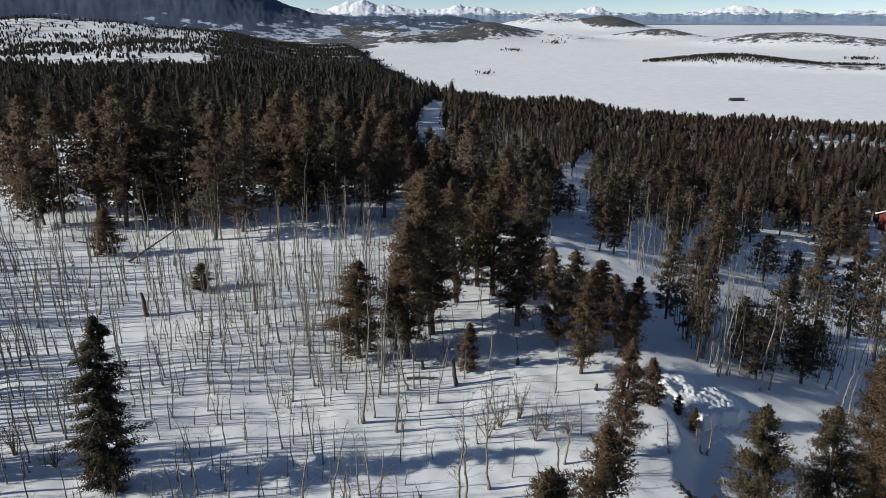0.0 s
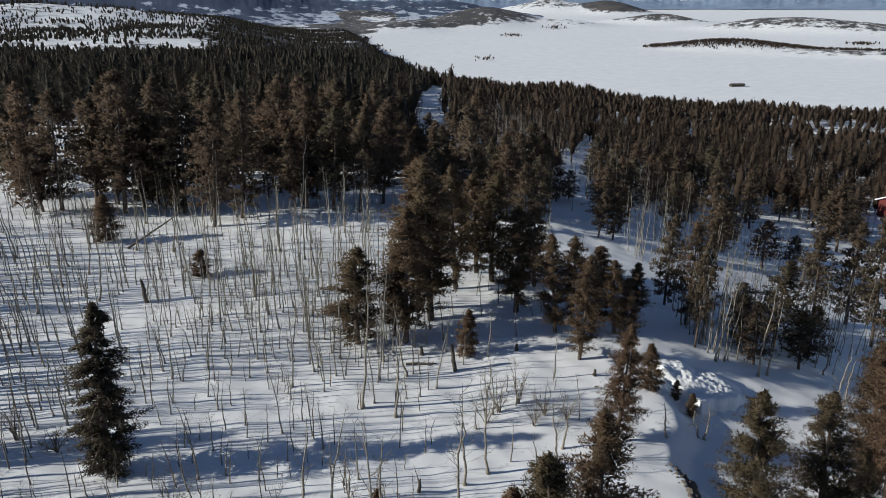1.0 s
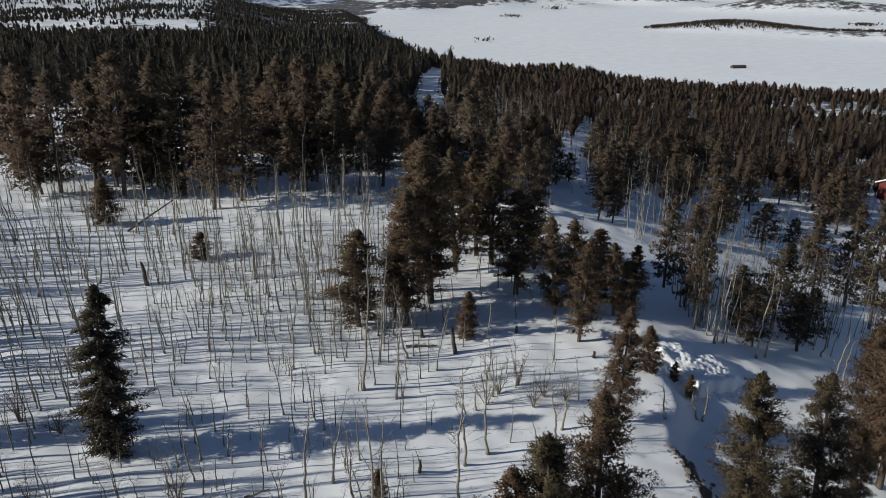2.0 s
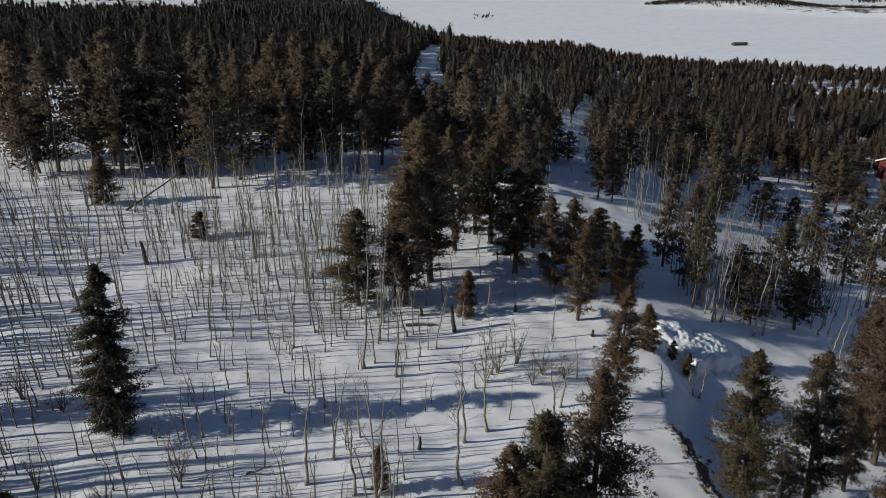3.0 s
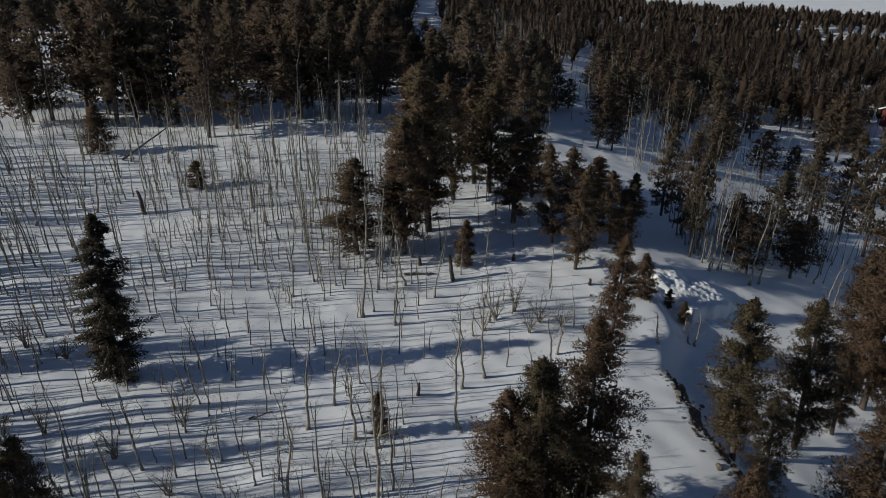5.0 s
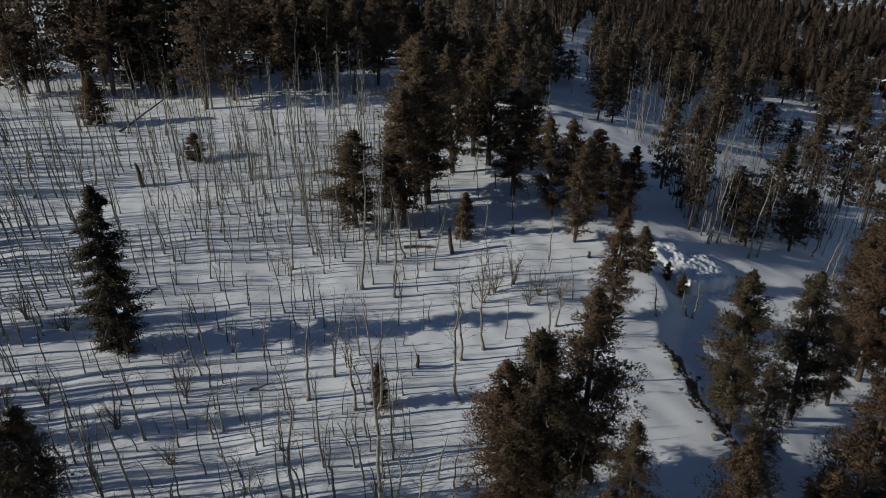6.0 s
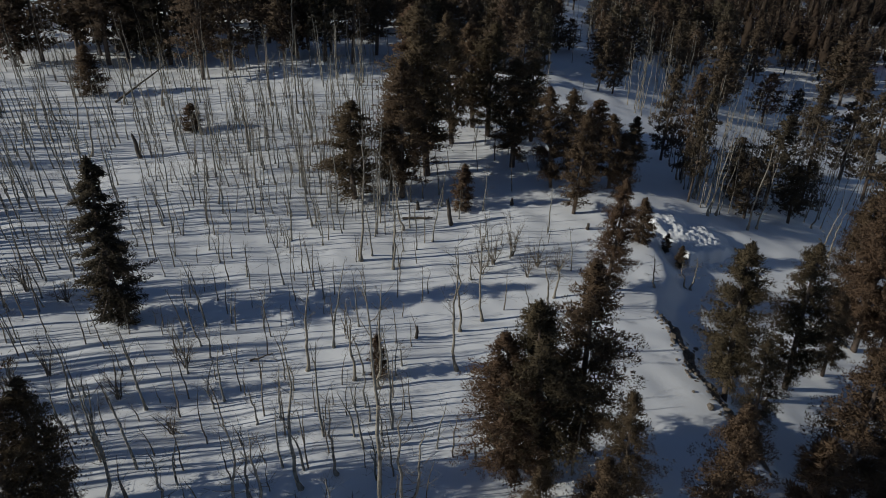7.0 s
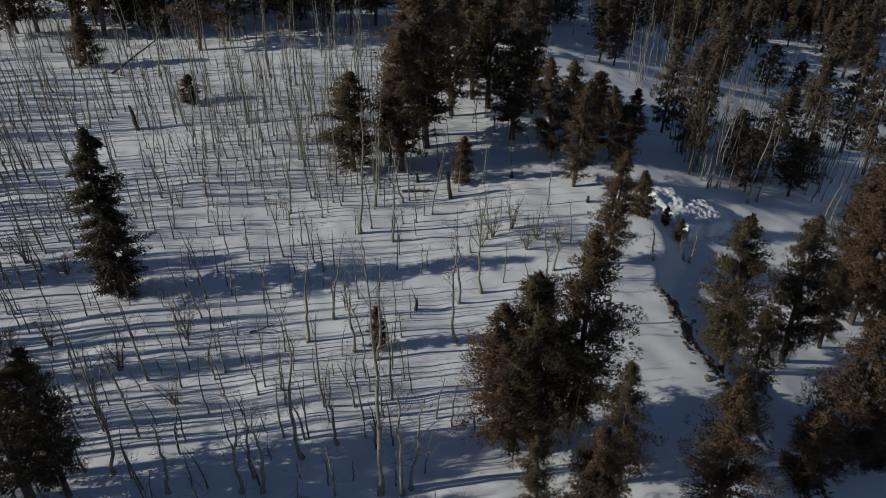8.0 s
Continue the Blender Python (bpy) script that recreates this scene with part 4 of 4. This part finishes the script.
# ---- bare shrubs ----
def bare_shrub(seed):
    """Several arching stems from one root, each with its twigs; about 3 m high."""
    g = np.random.default_rng(seed)
    stems = []
    for k in range(8):
        s = Soup()
        az, out, high = k * 0.785 + g.normal() * 0.3, g.uniform(0.15, 0.9), g.uniform(1.3, 3.6)
        u = np.linspace(0, 1, 6)
        path = np.stack([np.cos(az) * out * u ** 1.3 + np.cumsum(g.normal(size=6)) * 0.05, np.sin(az) * out * u ** 1.3 + np.cumsum(g.normal(size=6)) * 0.05, high * u - 0.05], 1)
        s.tube(path, 0.030 * (1 - u) + 0.006, 4)
        for _ in range(16):
            f = g.uniform(0.25, 1.0)
            b = np.array([np.interp(f, u, path[:, c]) for c in range(3)])
            w = unit(np.array([math.cos(az), math.sin(az), 0.8]) * 0.5 + g.normal(size=3) * 0.6 + np.array([0, 0, 0.3]))
            e = b + w * g.uniform(0.25, 0.8)
            s.tube([b, (b + e) / 2 + g.normal(size=3) * 0.03, e], [0.010, 0.007, 0.003], 3, False)
            s.tube([(b + e) / 2, (b + e) / 2 + unit(w + g.normal(size=3) * 0.7) * 0.25], [0.006, 0.003], 3, False)
        stems.append(s)
    return stems


SHRUBS = []
for k in range(4):
    top = new("bare_shrub")
    for s in bare_shrub(160 + k):
        part("stem", s.mesh("stem", TWIG), top)
    SHRUBS.append(tagged(top, "leafless many-stemmed shrub arching over snow", "shrub"))
SHRUB_PLACES = ((-21.5, 24.8), (-19.9, 25.6), (-15.7, 23.9), (-13.1, 26.1), (-21.9, 31.8), (-12.3, 21.7), (2.7, 35.0), (4.9, 37.2), (6.4, 35.9), (7.7, 35.4), (-24.8, 32.9), (3.6, 36.3), (5.6, 34.6))
for k, (x, y) in enumerate(SHRUB_PLACES):
    ob = planted(SHRUBS[k % 4], x, y, float(rng.uniform(0.7, 1.1)), float(rng.uniform(0.55, 1.0)), 0, float(rng.uniform(0, 360)), 0.02)
    tagged(ob, group="bare shrubs")
for top in SHRUBS:
    for ob in (*top.children_recursive, top):
        bpy.data.objects.remove(ob)


def deck_edge(x, y):
    """How far a place lies behind the two broken edges of the ploughed snow on the road bend."""
    west = (x - 17.5) * 0.852 + (y - 38.5) * 0.524 + 0.14 * np.sin(y * 2.3) + 0.07 * np.sin(y * 6.1)
    south = (y - 38.5) * 0.857 - (x - 17.5) * 0.515 + 0.16 * np.sin(x * 1.9 + 1) + 0.08 * np.sin(x * 5.3)
    return west, south


def ploughed_snow():
    """A raised bed of ploughed snow that breaks off sharply towards the lower track."""
    x, y = np.meshgrid(np.arange(13.2, 23.4, 0.09), np.arange(37.8, 47.4, 0.09))
    west, south = deck_edge(x, y)
    d = np.minimum(west, south)
    lumps = 0.10 * np.abs(wave(x, y, 1.1, 3)) + 0.06 * wave(x, y, 0.55, 5) + 0.10 * wave(x, y, 2.4, 9)
    tracks = 0.09 * np.abs(np.sin((x * 0.30 + y * 0.95) * 3.1 + 0.6 * wave(x, y, 3.0, 2)))
    high = ease(-0.10, 0.22, d) * (1 - ease(1.6, 4.6, d)) * (1 - ease(3.4, 6.4, np.maximum(west, south)))
    heap = 0.25 * np.exp(-((x - 20.8) / 0.9) ** 2 - ((y - 41.8) / 0.6) ** 2)
    z = ground_height(x, y) - 0.10 + high * (0.92 - 0.25 * ease(17.2, 15.0, x) + 0.55 * lumps + tracks + 0.05 * wave(x, y, 0.32, 7) + heap)
    na = x.shape[1]
    i, j = np.meshgrid(np.arange(x.shape[0] - 1), np.arange(na - 1), indexing="ij")
    a = i * na + j
    me = mesh_of("ploughed_snow", np.stack([x, y, z], -1).reshape(-1, 3), [], SNOW, np.stack([a, a + 1, a + na + 1, a + na], -1).reshape(-1, 4))
    me.polygons.foreach_set("use_smooth", np.ones(len(me.polygons), bool))
    tagged(new("ploughed_snow", me), "raised lumpy bed of ploughed snow with a broken edge", "snow")


ploughed_snow()


def snow_clods():
    """Lumps that broke off the ploughed snow."""
    g = np.random.default_rng(91)
    shapes = []
    for k in range(4):
        bm = bmesh.new()
        bmesh.ops.create_icosphere(bm, subdivisions=1, radius=1)
        for v in bm.verts:
            v.co *= g.uniform(0.75, 1.2)
        v = np.array([tuple(p.co) for p in bm.verts])
        bm.faces.ensure_lookup_table()
        shapes.append((v * np.array([1, 1, 0.55]), np.array([[p.index for p in q.verts] for q in bm.faces])))
        bm.free()
    x, y = g.uniform(14.5, 23.0, 700), g.uniform(38.0, 45.4, 700)
    d = np.minimum(*deck_edge(x, y))
    keep = (d > -0.55) & (d < -0.12)
    x, y = x[keep], y[keep]
    size = np.clip(g.lognormal(-2.2, 0.4, len(x)), 0.05, 0.2)
    stuff("snow_clods", spread_out(shapes, np.stack([x, y, ground_height(x, y)], 1), np.stack([size * 1.4, size], 1), g.uniform(0, 6.28, len(x))), SNOW, "lumps broken off the ploughed snow", "snow")


snow_clods()


# ---- dead wood, bank and cabin ----
def single(name, soup, mat, x, y, label, category, group="", lift=0.0, turn=0.0):
    ob = new(name, soup.mesh(name, mat))
    ob.matrix_basis = pose(x, y, height_at(x, y) + lift, 0, 0, turn)
    return tagged(ob, label, category, group)


def snag(seed, height, girth, lean):
    g = np.random.default_rng(seed)
    s = Soup()
    zs = np.linspace(-0.15, 1, 7)
    path = np.stack([lean[0] * zs + g.normal(size=7) * 0.02, lean[1] * zs + g.normal(size=7) * 0.02, zs * height], 1)
    s.tube(path, girth * (1.12 - 0.3 * zs) * g.uniform(0.92, 1.08, 7), 9)
    crown = s.v[0][-9:]
    crown[:, 2] += g.uniform(-0.12, 0.22, 9) * height ** 0.5
    return s


def fallen(seed, length, girth, rise=0.0, stubs=8):
    g = np.random.default_rng(seed)
    s = Soup()
    u = np.linspace(0, 1, 7)
    path = np.stack([u * length, np.cumsum(g.normal(size=7) * 0.05), u * rise + girth * 0.6], 1)
    s.tube(path, girth * (1 - 0.65 * u), 8)
    for k in range(stubs):
        f = g.uniform(0.15, 0.95)
        b = np.array([np.interp(f, u, path[:, c]) for c in range(3)])
        w = unit(np.array([0.5, g.normal(), abs(g.normal()) * 0.7]))
        s.tube([b, b + w * g.uniform(0.25, 0.8) * length * 0.25], [girth * 0.25, 0.008], 4)
    return s


single("dead_snag", snag(1, 1.9, 0.15, (-0.22, 0.05)), DEADWOOD, 0.9, 41.6, "dark broken snag leaning in the snow", "stump")
single("dead_snag", snag(2, 2.0, 0.17, (-0.15, 0.0)), DEADWOOD, -25.3, 52.4, "charred broken snag among bare aspens", "stump")
single("stump", snag(3, 0.55, 0.13, (0, 0)), DEADWOOD, -1.5, 43.8, "low dark stump poking out of snow", "stump", "stumps")
single("stump", snag(4, 0.40, 0.12, (0.02, 0)), DEADWOOD, 5.5, 44.1, "low dark stump poking out of snow", "stump", "stumps")
single("stump", snag(5, 0.75, 0.09, (0.03, 0)), DEADWOOD, -1.2, 28.5, "thin dark stump casting a long shadow", "stump", "stumps")
single("stump", snag(6, 0.45, 0.11, (0, 0)), DEADWOOD, 10.6, 40.8, "low dark stump on the open snow", "stump", "stumps")
single("fallen_log", fallen(7, 2.2, 0.11, 0.12, 26), DEADWOOD, -2.6, 42.4, "dark fallen log half buried in snow", "log")
single("fallen_log", fallen(8, 5.6, 0.13, 3.3, 5), DEADWOOD, -32.9, 66.0, "dead trunk propped at a slant above snow", "log", "", 0.0, 25)
single("fallen_log", fallen(9, 1.3, 0.06, 0.5, 5), DEADWOOD, -9.9, 26.6, "dark fallen branch sticking out of snow", "log")
single("fallen_log", fallen(11, 1.7, 0.07, 0.1, 4), GROVE_BARK, 15.9, 31.8, "pale dead branch lying on shaded snow", "log", "", 0.0, -60)
single("fallen_log", fallen(12, 3.4, 0.09, 0.1, 5), GROVE_BARK, 24.0, 34.6, "pale fallen stem lying in snow", "log", "", 0.0, -70)
single("fallen_log", fallen(10, 3.2, 0.09, 0.1, 6), DEADWOOD, -41.5, 72.5, "dead trunk lying on snow by forest", "log", "", 0.0, -15)


def rubble():
    """Stones and clods on the broken snow bank."""
    g = np.random.default_rng(83)
    shapes = []
    for k in range(5):
        bm = bmesh.new()
        bmesh.ops.create_icosphere(bm, subdivisions=1, radius=1)
        for v in bm.verts:
            v.co *= g.uniform(0.7, 1.25)
            v.co.z *= 0.6
        me = bpy.data.meshes.new("stone")
        bm.to_mesh(me)
        bm.free()
        me.materials.append(STONE)
        shapes.append(me)
    for k in range(290):
        y = 20.5 + 11.3 * g.random()
        x = float(bank_line(y)) + 0.24 + g.normal() * 0.46
        size = float(np.clip(g.lognormal(-2.75, 0.5), 0.035, 0.2))
        ob = new("stone", shapes[k % 5])
        ob.matrix_basis = pose(x, y, height_at(x, y) + size * 0.15, g.uniform(-20, 20), g.uniform(-20, 20), g.uniform(0, 360)) @ Matrix.Diagonal((size * 1.3, size, size, 1))
        tagged(ob, "dark stone on the broken snow bank", "stone", "bank stones")


rubble()


def box(bm, x0, x1, y0, y1, z0, z1):
    vs = bmesh.ops.create_cube(bm, size=1)["verts"]
    for v in vs:
        v.co = Vector(((x0 + x1) / 2 + v.co.x * (x1 - x0), (y0 + y1) / 2 + v.co.y * (y1 - y0), (z0 + z1) / 2 + v.co.z * (z1 - z0)))


def bm_part(name, bm, mat, parent, label=""):
    bmesh.ops.bevel(bm, geom=bm.edges[:], offset=0.012, segments=1, affect="EDGES")
    me = bpy.data.meshes.new(name)
    bm.to_mesh(me)
    bm.free()
    me.materials.append(mat)
    return part(name, me, parent, label)


def cabin(x, y, turn):
    top = new("cabin")
    for k in range(20):
        for y0, y1 in ((-3.1, -3.0), (3.0, 3.1)):
            bm = bmesh.new()
            box(bm, -4.5, 4.5, y0, y1, 0.2 * k, 0.2 * k + 0.19)
            bm_part("siding_board", bm, RED_PAINT, top)
        for x0, x1 in ((-4.6, -4.5), (4.5, 4.6)):
            bm = bmesh.new()
            box(bm, x0, x1, -3.1, 3.1, 0.2 * k, 0.2 * k + 0.19)
            bm_part("siding_board", bm, RED_PAINT, top)
    for side in (-1, 1):
        bm = bmesh.new()
        corners = [bm.verts.new((sx, sy, sz)) for sx in (-5.1, 5.1) for sy, sz in ((side * 3.7, 3.75), (0, 5.5), (0, 5.75), (side * 3.7, 4.0))]
        bmesh.ops.convex_hull(bm, input=corners)
        bm_part("roof_slope", bm, SNOW, top, "snow-covered roof slope")
    for gx in (-4.55, 4.55):
        bm = bmesh.new()
        corners = [bm.verts.new((gx + d, sy, sz)) for d in (-0.05, 0.05) for sy, sz in ((-3.0, 4.0), (3.0, 4.0), (0, 5.45))]
        bmesh.ops.convex_hull(bm, input=corners)
        bm_part("gable", bm, RED_PAINT, top)
    for wx in (-2.4, 1.6):
        bm = bmesh.new()
        box(bm, wx - 0.55, wx + 0.55, -3.16, -3.08, 1.2, 2.5)
        w = bm_part("window", bm, TRIM_PAINT, top, "pale window frame")
        bm = bmesh.new()
        box(bm, wx - 0.45, wx + 0.45, -3.18, -3.15, 1.3, 2.4)
        bm_part("pane", bm, GLASS, w)
    top.matrix_basis = pose(x, y, height_at(x, y) - 0.4, 0, 0, turn)
    tagged(top, "red wooden cabin with snowy roof among pines", "cabin")


cabin(90.8, 124.6, 12)


def valley_shed(x, y, turn):
    """A long low shed far out on the valley floor."""
    top = new("shed")
    for k, (x0, x1, y0, y1) in enumerate(((-11, 11, -4.0, -3.8), (-11, 11, 3.8, 4.0), (-11, -10.8, -3.8, 3.8), (10.8, 11, -3.8, 3.8))):
        bm = bmesh.new()
        box(bm, x0, x1, y0, y1, 0, 3.2)
        bm_part("wall", bm, DEADWOOD, top, "dark weathered board wall")
    for side in (-1, 1):
        bm = bmesh.new()
        corners = [bm.verts.new((sx, sy, sz)) for sx in (-11.6, 11.6) for sy, sz in ((side * 4.6, 3.0), (0, 4.6), (0, 4.9), (side * 4.6, 3.3))]
        bmesh.ops.convex_hull(bm, input=corners)
        bm_part("roof_slope", bm, DEADWOOD if side < 0 else SNOW, top)
    top.matrix_basis = pose(x, y, height_at(x, y) - 0.2, 0, 0, turn)
    tagged(top, "long low dark shed on the white valley floor", "shed")


valley_shed(456.6, 1063.0, 8)
